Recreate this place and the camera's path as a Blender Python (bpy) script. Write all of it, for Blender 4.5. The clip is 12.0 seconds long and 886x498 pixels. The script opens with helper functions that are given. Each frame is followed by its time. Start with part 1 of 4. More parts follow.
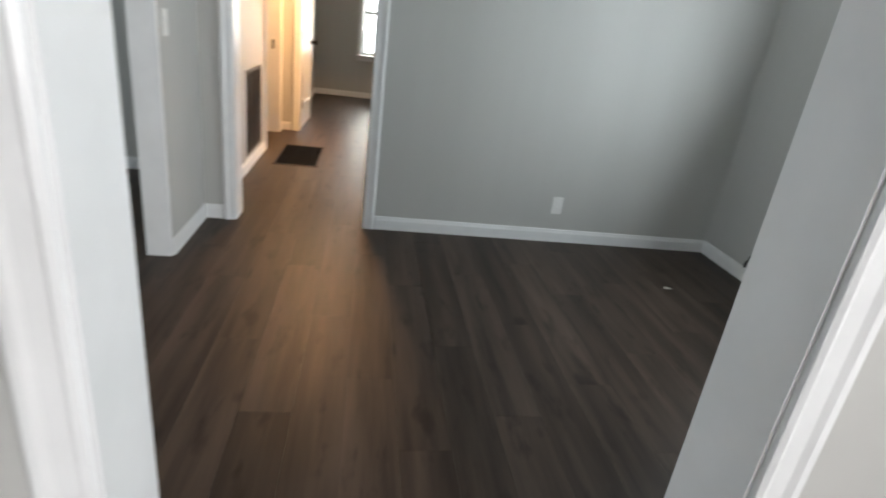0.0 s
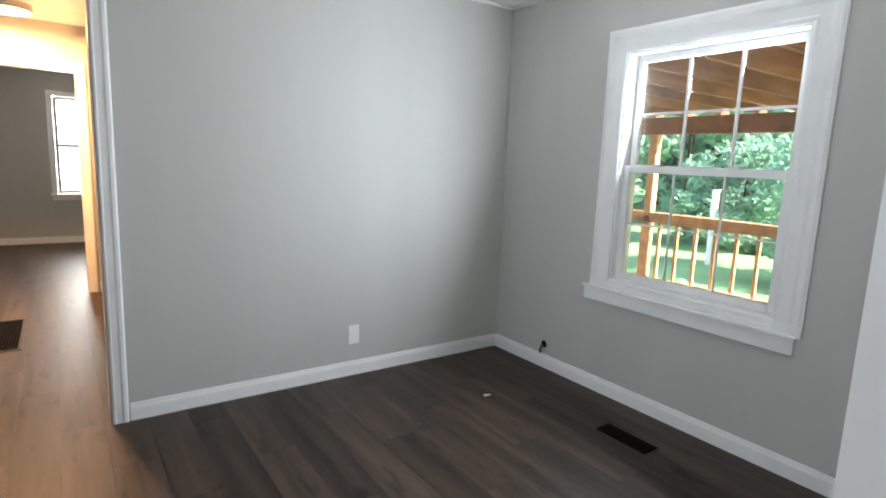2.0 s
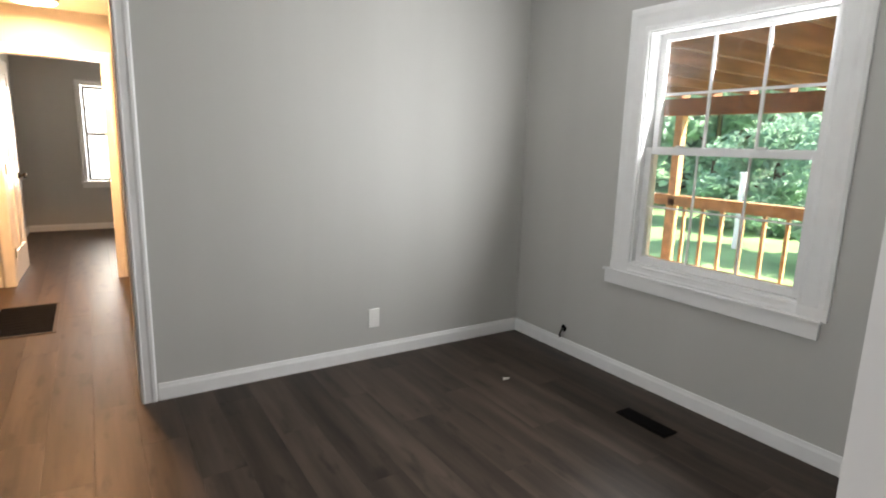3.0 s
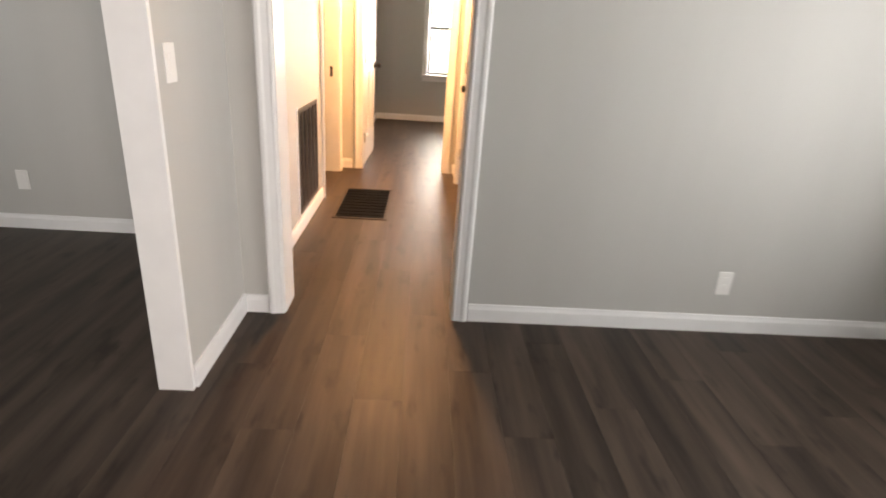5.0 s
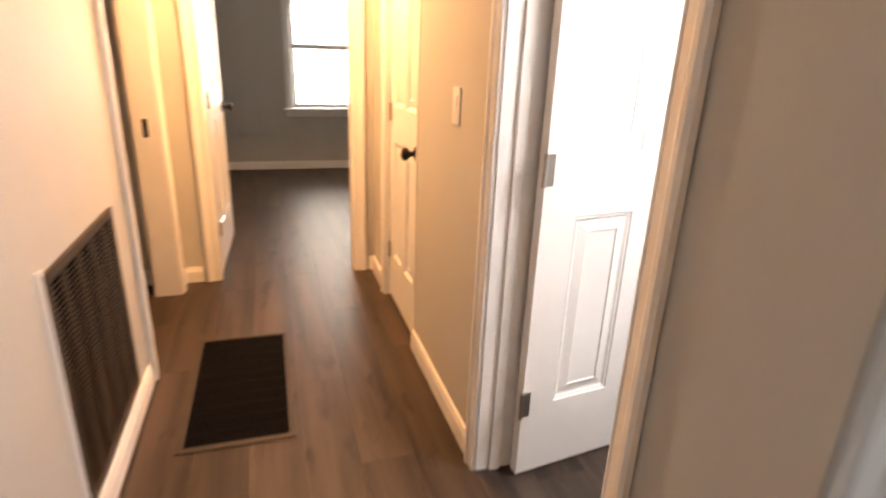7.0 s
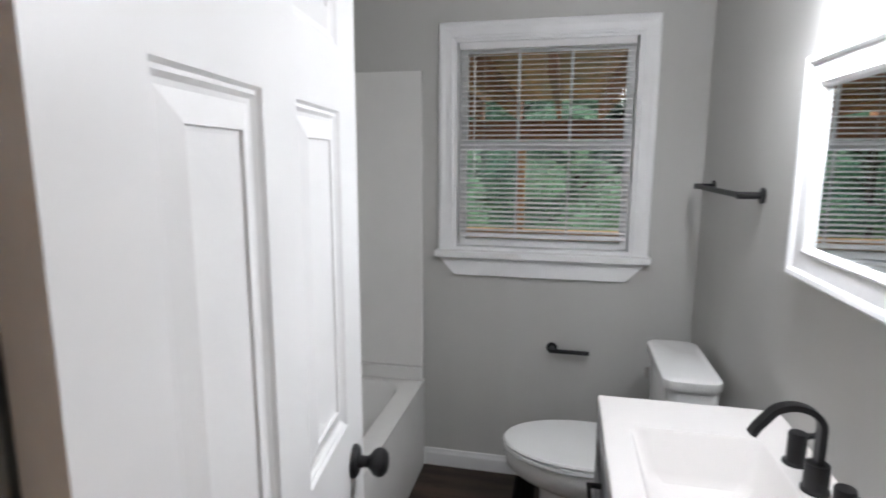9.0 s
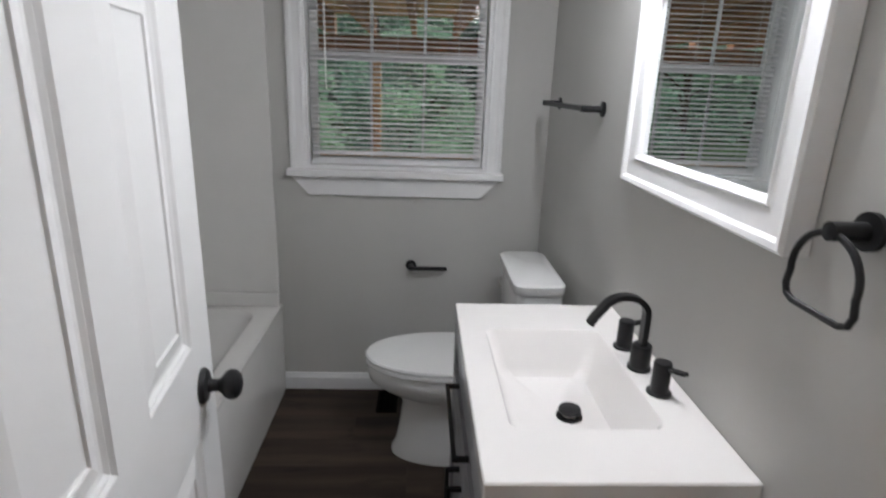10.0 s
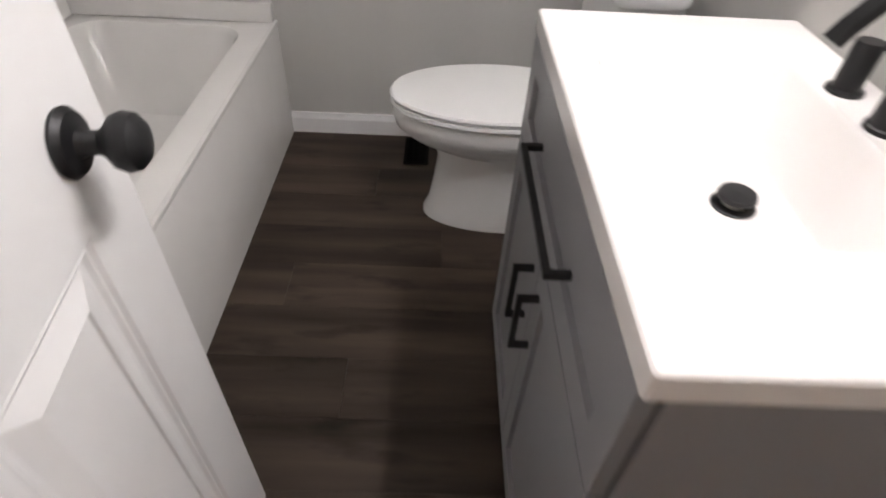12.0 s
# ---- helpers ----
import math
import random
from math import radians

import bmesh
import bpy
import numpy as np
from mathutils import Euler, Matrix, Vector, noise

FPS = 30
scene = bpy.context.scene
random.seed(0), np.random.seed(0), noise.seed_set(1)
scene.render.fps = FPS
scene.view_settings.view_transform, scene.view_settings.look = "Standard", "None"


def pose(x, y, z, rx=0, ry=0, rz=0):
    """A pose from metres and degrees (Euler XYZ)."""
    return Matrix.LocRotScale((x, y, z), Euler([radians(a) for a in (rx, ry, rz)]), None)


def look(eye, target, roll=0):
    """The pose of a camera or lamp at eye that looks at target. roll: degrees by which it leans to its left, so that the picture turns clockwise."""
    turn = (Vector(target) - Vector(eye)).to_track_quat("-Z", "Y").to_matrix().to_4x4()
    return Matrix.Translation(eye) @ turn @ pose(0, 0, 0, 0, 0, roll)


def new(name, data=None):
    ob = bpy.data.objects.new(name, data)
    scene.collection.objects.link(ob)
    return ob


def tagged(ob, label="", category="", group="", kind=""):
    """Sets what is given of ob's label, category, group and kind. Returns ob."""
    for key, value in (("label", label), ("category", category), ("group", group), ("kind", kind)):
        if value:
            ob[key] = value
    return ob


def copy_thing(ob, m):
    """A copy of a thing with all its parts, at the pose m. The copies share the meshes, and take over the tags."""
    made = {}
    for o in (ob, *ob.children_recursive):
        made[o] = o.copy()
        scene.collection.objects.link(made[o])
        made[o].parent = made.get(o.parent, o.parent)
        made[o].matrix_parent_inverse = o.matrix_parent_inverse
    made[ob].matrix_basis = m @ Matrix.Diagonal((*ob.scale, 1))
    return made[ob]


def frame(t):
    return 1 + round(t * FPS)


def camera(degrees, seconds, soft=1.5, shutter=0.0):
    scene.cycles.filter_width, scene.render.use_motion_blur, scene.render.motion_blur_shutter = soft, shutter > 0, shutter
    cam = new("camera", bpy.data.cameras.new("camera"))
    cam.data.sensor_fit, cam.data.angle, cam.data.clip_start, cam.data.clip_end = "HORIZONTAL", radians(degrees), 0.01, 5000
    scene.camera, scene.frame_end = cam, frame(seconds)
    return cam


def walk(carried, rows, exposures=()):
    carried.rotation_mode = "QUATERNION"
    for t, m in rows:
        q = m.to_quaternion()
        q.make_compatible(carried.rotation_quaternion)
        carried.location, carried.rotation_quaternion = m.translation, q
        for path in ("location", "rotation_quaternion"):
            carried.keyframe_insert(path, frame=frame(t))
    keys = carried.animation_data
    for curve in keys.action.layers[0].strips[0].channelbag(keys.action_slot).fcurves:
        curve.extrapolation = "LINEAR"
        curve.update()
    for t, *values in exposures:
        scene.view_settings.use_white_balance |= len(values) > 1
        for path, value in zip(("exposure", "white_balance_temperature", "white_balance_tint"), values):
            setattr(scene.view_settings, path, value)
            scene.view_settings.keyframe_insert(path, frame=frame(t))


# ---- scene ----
cam = camera(77.8, 12.0, 1.8, 0.4)
PATH = [
    (0, (0.179, 0.488, 1.3), (0.488, 2.318, 0.553), 7.4),
    (0.5, (0.122, 0.79, 1.295), (0.833, 2.525, 0.6), 7.7),
    (1, (0.084, 0.959, 1.315), (1.056, 2.605, 0.726), 6.4),
    (1.5, (0.054, 0.962, 1.325), (1.174, 2.551, 0.855), 4.4),
    (2, (0.057, 0.945, 1.355), (1.191, 2.561, 1.036), 2.2),
    (2.5, (0.059, 0.928, 1.376), (1.187, 2.554, 1.086), 1.3),
    (3, (0.072, 0.928, 1.351), (1.134, 2.581, 0.976), 1.6),
    (3.5, (0.064, 0.921, 1.335), (0.971, 2.634, 0.844), 2.9),
    (5.5, (-0.037, 2.036, 1.298), (-0.064, 3.888, 0.543), 3.2),
    (6, (-0.148, 2.577, 1.297), (-0.167, 4.428, 0.541), 2.4),
    (6.5, (-0.229, 3.159, 1.31), (0.009, 5.013, 0.598), 2.6),
    (6.7, (-0.251, 3.382, 1.31), (0.105, 5.222, 0.613), 2.4),
    (8.3, (0.045, 4.583, 1.556), (1.728, 5.592, 1.171), 0.3),
    (8.5, (0.117, 4.653, 1.623), (1.896, 5.481, 1.232), -0.0),
    (9, (0.205, 4.707, 1.577), (2.133, 5.129, 1.249), 0.2),
    (9.5, (0.236, 4.708, 1.573), (2.191, 4.821, 1.17), 0.6),
    (10, (0.241, 4.704, 1.527), (2.155, 4.612, 0.953), 2.0),
    (10.5, (0.241, 4.707, 1.467), (2.055, 4.508, 0.647), 3.5),
    (11, (0.265, 4.722, 1.395), (1.936, 4.484, 0.323), 4.6),
    (11.5, (0.446, 4.737, 1.312), (1.976, 4.553, 0.037), 4.8),
    (12, (0.737, 4.763, 1.262), (2.193, 4.722, -0.109), 3.3),
]
EXPOSURES = [(0, 1.55, 6150, 7), (0.6, 1.7, 5700, 3), (1.5, 2.1, 5950, 7), (2, 1.97, 6200, 10), (3.5, 1.85, 6950, 14), (5.5, 2.15, 7150, 17), (6.7, 1.78, 7350, 19), (8.3, 0.5, 6400, 12), (9, -0.05, 6300, 12), (9.5, -0.3, 6400, 12), (10.5, -0.2, 6300, 12), (11, 0.2, 6400, 13), (12, 0.4, 6900, 17)]
walk(cam, [(t, look(eye, aim, lean)) for t, eye, aim, lean in PATH], EXPOSURES)

# ---- light ----
world = bpy.data.worlds.new("world")
scene.world = world
world.use_nodes = True
wn = world.node_tree
sky = wn.nodes.new("ShaderNodeTexSky")
sky.sky_type = "NISHITA"
sky.sun_disc = False
sky.sun_elevation, sky.sun_rotation = radians(39), radians(162)
wn.nodes["Background"].inputs["Strength"].default_value = 0.15
wn.links.new(sky.outputs[0], wn.nodes["Background"].inputs["Color"])


def lamp(name, kind, m, power, colour=(1, 1, 1), size=(1, 1), spread=180):
    d = bpy.data.lights.new(name, kind)
    d.energy, d.color = power, colour
    if kind == "AREA":
        d.shape, d.size, d.size_y, d.spread = "RECTANGLE", size[0], size[1], radians(spread)
    if kind == "POINT":
        d.shadow_soft_size = size[0]
    ob = new(name, d)
    ob.matrix_world = m
    return ob


sun = lamp("sun", "SUN", look((3.2, -10, 8.4), (0, 0, 0)), 5.0, (1, 0.94, 0.84))
sun.data.angle = radians(0.6)
# daylight of the dining and bedroom window openings, plus two added fills
lamp("daylight_dining", "AREA", look((2.662, 2.515, 1.34), (0, 2.75, 2.0)), 13, (0.93, 0.98, 1.0), (0.86, 1.2), 168)
# living and kitchen: added fill areas on closed walls, for unseen windows
lamp("fill_living", "AREA", look((-4.85, 2.6, 1.45), (0, 2.6, 2.3)), 17, (0.9, 0.97, 1.0), (2.2, 1.4), 130)
lamp("fill_kitchen", "AREA", look((1.9, -2.35, 1.5), (0.2, 1.5, 2.1)), 34, (1.0, 0.95, 0.92), (1.6, 1.2), 130)
lamp("daylight_bedroom", "AREA", look((0.43, 10.55, 1.36), (0.43, 5.0, 0.9)), 17, (1.0, 0.92, 0.78), (0.80, 1.32))
# lamps of the house
lamp("hall_lamp", "AREA", pose(-0.2, 6.42, 2.322), 27, (1.0, 0.50, 0.19), (0.28, 0.28))
for lx in (1.145, 1.365, 1.585):
    lamp("vanity_lamp", "AREA", pose(lx, 4.27, 1.970), 2.7, (0.95, 0.97, 1.0), (0.075, 0.075))


# ---- materials ----
def material(name, colour, rough=0.5, metal=0.0, vary=0.06, scale=6.0, bump=0.05, bump_scale=180.0, stretch=(1, 1, 1), random_mix=0.0, spec=0.5, emit=None):
    m = bpy.data.materials.new(name)
    m.use_nodes = True
    t = m.node_tree
    b = t.nodes["Principled BSDF"]
    b.inputs["Metallic"].default_value = metal
    b.inputs["Specular IOR Level"].default_value = spec
    tc = t.nodes.new("ShaderNodeTexCoord")
    mp = t.nodes.new("ShaderNodeMapping")
    mp.inputs["Scale"].default_value = stretch
    t.links.new(tc.outputs["Object"], mp.inputs["Vector"])
    n1 = t.nodes.new("ShaderNodeTexNoise")
    n1.inputs["Scale"].default_value, n1.inputs["Detail"].default_value = scale, 5
    t.links.new(mp.outputs[0], n1.inputs["Vector"])
    ramp = t.nodes.new("ShaderNodeMapRange")
    ramp.inputs["From Min"].default_value, ramp.inputs["From Max"].default_value = 0.3, 0.7
    ramp.inputs["To Min"].default_value, ramp.inputs["To Max"].default_value = 1 - vary, 1 + vary
    t.links.new(n1.outputs["Fac"], ramp.inputs["Value"])
    mul = t.nodes.new("ShaderNodeVectorMath")
    mul.operation = "SCALE"
    mul.inputs[0].default_value = colour
    if random_mix:
        oi = t.nodes.new("ShaderNodeObjectInfo")
        rr = t.nodes.new("ShaderNodeMapRange")
        rr.inputs["To Min"].default_value, rr.inputs["To Max"].default_value = 1 - random_mix, 1 + random_mix
        t.links.new(oi.outputs["Random"], rr.inputs["Value"])
        mm = t.nodes.new("ShaderNodeMath")
        mm.operation = "MULTIPLY"
        t.links.new(rr.outputs[0], mm.inputs[0])
        t.links.new(ramp.outputs[0], mm.inputs[1])
        t.links.new(mm.outputs[0], mul.inputs["Scale"])
    else:
        t.links.new(ramp.outputs[0], mul.inputs["Scale"])
    t.links.new(mul.outputs[0], b.inputs["Base Color"])
    r2 = t.nodes.new("ShaderNodeMapRange")
    r2.inputs["To Min"].default_value, r2.inputs["To Max"].default_value = max(0.02, rough - 0.06), min(1, rough + 0.06)
    t.links.new(n1.outputs["Fac"], r2.inputs["Value"])
    t.links.new(r2.outputs[0], b.inputs["Roughness"])
    if bump:
        n2 = t.nodes.new("ShaderNodeTexNoise")
        n2.inputs["Scale"].default_value, n2.inputs["Detail"].default_value = bump_scale, 3
        t.links.new(mp.outputs[0], n2.inputs["Vector"])
        bp = t.nodes.new("ShaderNodeBump")
        bp.inputs["Strength"].default_value, bp.inputs["Distance"].default_value = bump, 0.003
        t.links.new(n2.outputs["Fac"], bp.inputs["Height"])
        t.links.new(bp.outputs[0], b.inputs["Normal"])
    if emit:
        b.inputs["Emission Color"].default_value = (*emit[0], 1)
        b.inputs["Emission Strength"].default_value = emit[1]
    return m


def wood_floor():
    """Dark brown vinyl planks, grain along y, each plank a little different."""
    m = material("plank_vinyl", (0.053, 0.0385, 0.030), 0.42, vary=0.52, scale=1.2, bump=0.06, bump_scale=40, stretch=(10, 0.8, 1), random_mix=0.22, spec=0.15)
    t = m.node_tree
    mp = t.nodes["Mapping"]
    oi = t.nodes["Object Info"]
    sh = t.nodes.new("ShaderNodeVectorMath")
    sh.operation = "SCALE"
    sh.inputs[0].default_value = (7, 31, 3)
    t.links.new(oi.outputs["Random"], sh.inputs["Scale"])
    t.links.new(sh.outputs[0], mp.inputs["Location"])
    # knots and dark streaks
    tc = t.nodes["Texture Coordinate"]
    mp2 = t.nodes.new("ShaderNodeMapping")
    mp2.inputs["Scale"].default_value = (5, 1.6, 1)
    t.links.new(tc.outputs["Object"], mp2.inputs["Vector"])
    t.links.new(sh.outputs[0], mp2.inputs["Location"])
    n = t.nodes.new("ShaderNodeTexNoise")
    n.inputs["Scale"].default_value, n.inputs["Detail"].default_value = 2.6, 4
    t.links.new(mp2.outputs[0], n.inputs["Vector"])
    r = t.nodes.new("ShaderNodeMapRange")
    r.inputs["From Min"].default_value, r.inputs["From Max"].default_value = 0.28, 0.42
    r.inputs["To Min"].default_value, r.inputs["To Max"].default_value = 0.50, 1.0
    t.links.new(n.outputs["Fac"], r.inputs["Value"])
    b = t.nodes["Principled BSDF"]
    old = b.inputs["Base Color"].links[0].from_socket
    mul = t.nodes.new("ShaderNodeVectorMath")
    mul.operation = "SCALE"
    t.links.new(old, mul.inputs[0])
    t.links.new(r.outputs[0], mul.inputs["Scale"])
    t.links.new(mul.outputs[0], b.inputs["Base Color"])
    return m


def glass_material():
    m = bpy.data.materials.new("window_glass")
    m.use_nodes = True
    t = m.node_tree
    t.nodes.remove(t.nodes["Principled BSDF"])
    tr, gl, mx, fr = (t.nodes.new("ShaderNode" + k) for k in ("BsdfTransparent", "BsdfGlossy", "MixShader", "Fresnel"))
    gl.inputs["Roughness"].default_value = 0.02
    t.links.new(fr.outputs[0], mx.inputs[0])
    t.links.new(tr.outputs[0], mx.inputs[1])
    t.links.new(gl.outputs[0], mx.inputs[2])
    t.links.new(mx.outputs[0], t.nodes["Material Output"].inputs["Surface"])
    return m


PAINT = material("grey_wall_paint", (0.49, 0.485, 0.465), 0.55, vary=0.045, scale=1.3, bump=0.10, bump_scale=260, stretch=(1.9, 1.9, 0.12), spec=0.35)
CEIL = material("ceiling_white", (0.82, 0.81, 0.79), 0.8, vary=0.03, bump=0.15, bump_scale=120)
TRIM = material("white_trim_paint", (0.80, 0.80, 0.80), 0.35, vary=0.03, scale=9, bump=0.05, bump_scale=60)
DOORW = material("white_door_paint", (0.80, 0.80, 0.795), 0.38, vary=0.02, scale=5, bump=0.06, bump_scale=90)
FLOOR = wood_floor()
UNDER = material("floor_joint", (0.030, 0.023, 0.019), 0.7)
BLACK = material("matt_black_metal", (0.012, 0.012, 0.013), 0.42, 0.3, vary=0.1, bump=0.02)
IRON = material("dark_grate_metal", (0.007, 0.006, 0.006), 0.75, 0.0, vary=0.2, bump=0.05, spec=0.05)
BROWN = material("brown_grille_metal", (0.050, 0.036, 0.025), 0.55, 0.0, vary=0.2, bump=0.04, spec=0.2)
# near-black for thin sheets that paint the shade inside openings
SHADE_BLACK = material("painted_shade_black", (0.003, 0.003, 0.003), 0.9, spec=0.0)
STEEL = material("brushed_nickel", (0.42, 0.40, 0.37), 0.35, 0.9, vary=0.1)
PLATE = material("white_plastic", (0.80, 0.79, 0.77), 0.35, vary=0.01, bump=0.0)
CERAM = material("white_porcelain", (0.80, 0.80, 0.79), 0.10, vary=0.01, bump=0.0)
ACRYL = material("white_tub_acrylic", (0.74, 0.73, 0.71), 0.22, vary=0.02, bump=0.02, bump_scale=30)
STONE = material("white_cultured_top", (0.76, 0.735, 0.715), 0.16, vary=0.015, bump=0.0)
CAB = material("grey_cabinet_paint", (0.240, 0.240, 0.250), 0.42, vary=0.02, bump=0.03)
BLIND = material("blind_vinyl", (0.74, 0.73, 0.73), 0.45, vary=0.02, bump=0.0)
PINE = material("pine_timber", (0.60, 0.37, 0.18), 0.65, vary=0.25, scale=3, bump=0.2, bump_scale=30, stretch=(1, 4, 4), random_mix=0.15)
# brown-red timber, darkened further to put in the shade on joist sides
DARKPINE = material("shaded_joist_timber", (0.33, 0.165, 0.085), 0.75, vary=0.3, scale=3, bump=0.2, bump_scale=30, stretch=(1, 5, 5), random_mix=0.2)
GRASS = material("lawn_grass", (0.24, 0.40, 0.16), 0.9, vary=0.3, scale=0.8, bump=0.6, bump_scale=30)
LEAF = material("tree_leaf", (0.27, 0.41, 0.31), 0.5, vary=0.5, scale=0.7, bump=0.0, random_mix=0.2)
LEAF.node_tree.nodes["Principled BSDF"].inputs["Transmission Weight"].default_value = 0.0
tl, ad = LEAF.node_tree.nodes.new("ShaderNodeBsdfTranslucent"), LEAF.node_tree.nodes.new("ShaderNodeMixShader")
tl.inputs["Color"].default_value = (0.46, 0.68, 0.48, 1)
ad.inputs[0].default_value = 0.5
LEAF.node_tree.links.new(LEAF.node_tree.nodes["Principled BSDF"].outputs[0], ad.inputs[1])
LEAF.node_tree.links.new(tl.outputs[0], ad.inputs[2])
LEAF.node_tree.links.new(ad.outputs[0], LEAF.node_tree.nodes["Material Output"].inputs["Surface"])
BARK = material("tree_bark", (0.10, 0.07, 0.05), 0.9, vary=0.3, scale=8, bump=0.5, bump_scale=25)
SIDING = material("outside_siding", (0.55, 0.55, 0.53), 0.7)
BACKD = material("cable_black", (0.01, 0.01, 0.01), 0.6)
MARBLE = material("grey_marble", (0.42, 0.41, 0.41), 0.2, vary=0.45, scale=5, bump=0.0)
PAPER = material("paper_scrap", (0.62, 0.60, 0.56), 0.8)
MIRROR = bpy.data.materials.new("mirror_glass")
MIRROR.use_nodes = True
MIRROR.node_tree.nodes["Principled BSDF"].inputs["Metallic"].default_value = 1.0
MIRROR.node_tree.nodes["Principled BSDF"].inputs["Base Color"].default_value = (0.86, 0.89, 0.89, 1)
MIRROR.node_tree.nodes["Principled BSDF"].inputs["Roughness"].default_value = 0.015
GLASS = glass_material()
# emissive white, the overexposed daylight put into a backdrop board
SKYB = material("glowing_backdrop", (0.9, 0.9, 0.9), 0.9, emit=((0.96, 0.98, 1.0), 1.3), bump=0)
GLOWW = material("warm_lamp_diffuser", (0.8, 0.75, 0.65), 0.5, emit=((1.0, 0.72, 0.38), 9), bump=0)
GLOWN = material("bath_lamp_glass", (0.8, 0.8, 0.8), 0.4, emit=((0.97, 0.98, 1.0), 16), bump=0)


# ---- building blocks ----
def mesh_from(name, bm, mat, smooth=False):
    me = bpy.data.meshes.new(name)
    bm.normal_update()
    bm.to_mesh(me)
    bm.free()
    me.materials.append(mat)
    if smooth:
        for p in me.polygons:
            p.use_smooth = True
        me.set_sharp_from_angle(angle=radians(35))
    return me


def part(name, bm, mat, parent=None, label="", smooth=False):
    ob = new(name, mesh_from(name, bm, mat, smooth))
    ob.parent = parent
    if label:
        ob["label"] = label
    return ob


def thing(name, m, label="", category="", group="", kind=""):
    ob = new(name)
    ob.empty_display_size = 0.05
    ob.matrix_world = m
    return tagged(ob, label, category, group, kind)


def add_box(bm, x0, x1, y0, y1, z0, z1, bevel=0.0):
    vs = [bm.verts.new((x, y, z)) for x in (x0, x1) for y in (y0, y1) for z in (z0, z1)]
    fs = [bm.faces.new([vs[i] for i in f]) for f in ((0, 1, 3, 2), (4, 6, 7, 5), (0, 4, 5, 1), (2, 3, 7, 6), (0, 2, 6, 4), (1, 5, 7, 3))]
    if bevel:
        es = list({e for f in fs for e in f.edges})
        bmesh.ops.bevel(bm, geom=es, offset=bevel, segments=2, affect="EDGES", profile=0.6)
    return bm


def box(x0, x1, y0, y1, z0, z1, bevel=0.0):
    return add_box(bmesh.new(), x0, x1, y0, y1, z0, z1, bevel)


def lathe(bm, profile, m=Matrix(), n=28):
    """Turns a profile of (radius, height) round the local z axis."""
    rings = []
    for r, z in profile:
        rings.append([bm.verts.new(m @ Vector((r * math.cos(a), r * math.sin(a), z))) for a in (2 * math.pi * k / n for k in range(n))])
    for a, b in zip(rings, rings[1:]):
        for k in range(n):
            bm.faces.new((a[k], a[(k + 1) % n], b[(k + 1) % n], b[k]))
    bm.faces.new(rings[0][::-1])
    bm.faces.new(rings[-1])
    return bm


def sweep(bm, pts, w, h, side, n=0):
    """A bar of section w (along side) by h that follows pts."""
    pts = [Vector(p) for p in pts]
    side = Vector(side).normalized()
    rings = []
    for i, p in enumerate(pts):
        d = (pts[min(i + 1, len(pts) - 1)] - pts[max(i - 1, 0)]).normalized()
        up = d.cross(side).normalized()
        k = n or 4
        if n:
            rings.append([bm.verts.new(p + side * (w / 2 * math.cos(2 * math.pi * a / k)) + up * (h / 2 * math.sin(2 * math.pi * a / k))) for a in range(k)])
        else:
            rings.append([bm.verts.new(p + side * (w / 2 * a) + up * (h / 2 * b)) for a, b in ((-1, -1), (1, -1), (1, 1), (-1, 1))])
    for a, b in zip(rings, rings[1:]):
        for i in range(len(a)):
            bm.faces.new((a[i], a[(i + 1) % len(a)], b[(i + 1) % len(a)], b[i]))
    bm.faces.new(rings[0][::-1])
    bm.faces.new(rings[-1])
    bmesh.ops.recalc_face_normals(bm, faces=bm.faces)
    return bm


def wall(name, axis, a0, a1, s0, s1, holes=(), z0=0.0, z1=2.40, mat=None):
    """A wall whose thickness runs from a0 to a1 along axis and whose length from s0 to s1; holes are (s0, s1, z0, z1)."""
    bm = bmesh.new()
    ss = sorted({s0, s1, *(h[0] for h in holes), *(h[1] for h in holes)})
    for p, q in zip(ss, ss[1:]):
        mid, zs = (p + q) / 2, [(z0, z1)]
        for h in holes:
            if h[0] < mid < h[1]:
                zs = [r for r in ((z0, h[2]), (h[3], z1)) if r[1] - r[0] > 0.001]
        for u, v in zs:
            add_box(bm, *((a0, a1, p, q) if axis == "x" else (p, q, a0, a1)), u, v)
    bmesh.ops.remove_doubles(bm, verts=bm.verts, dist=0.0005)
    ob = part(name, bm, mat or PAINT)
    return tagged(ob, "grey painted interior wall", "wall", kind="structure")


# ---- the house ----
tagged(part("floor", box(-5.0, 2.915, -2.6, 10.5, -0.16, -0.006), UNDER), "dark brown wood-look plank floor", "floor", kind="structure")
FLOOR_OB = bpy.data.objects["floor"]
tagged(part("ceiling", box(-5.0, 2.915, -2.6, 10.5, 2.40, 2.55), CEIL), "flat white painted ceiling", "ceiling", kind="structure")

wall("wall_kitchen", "y", 1.007, 1.144, -5.0, 2.68, [(-0.105, 0.748, 0, 2.05)])
wall("wall_east_dining", "x", 2.68, 2.83, -2.6, 4.12, [(2.055, 2.975, 0.70, 1.98)])
wall("wall_north_dining", "y", 3.955, 4.12, -0.91, 2.68, [(-0.61, 0.217, 0, 2.05)])
wall("wall_stub", "x", -0.91, -0.79, 3.335, 3.955)
wall("wall_living_header", "x", -0.91, -0.79, 1.144, 3.335, z0=2.10)
wall("wall_hall_west", "x", -0.88, -0.765, 4.12, 6.97, [(5.95, 6.80, 0, 2.04)])
wall("wall_living_north", "y", 4.905, 5.50, -5.0, -0.88)
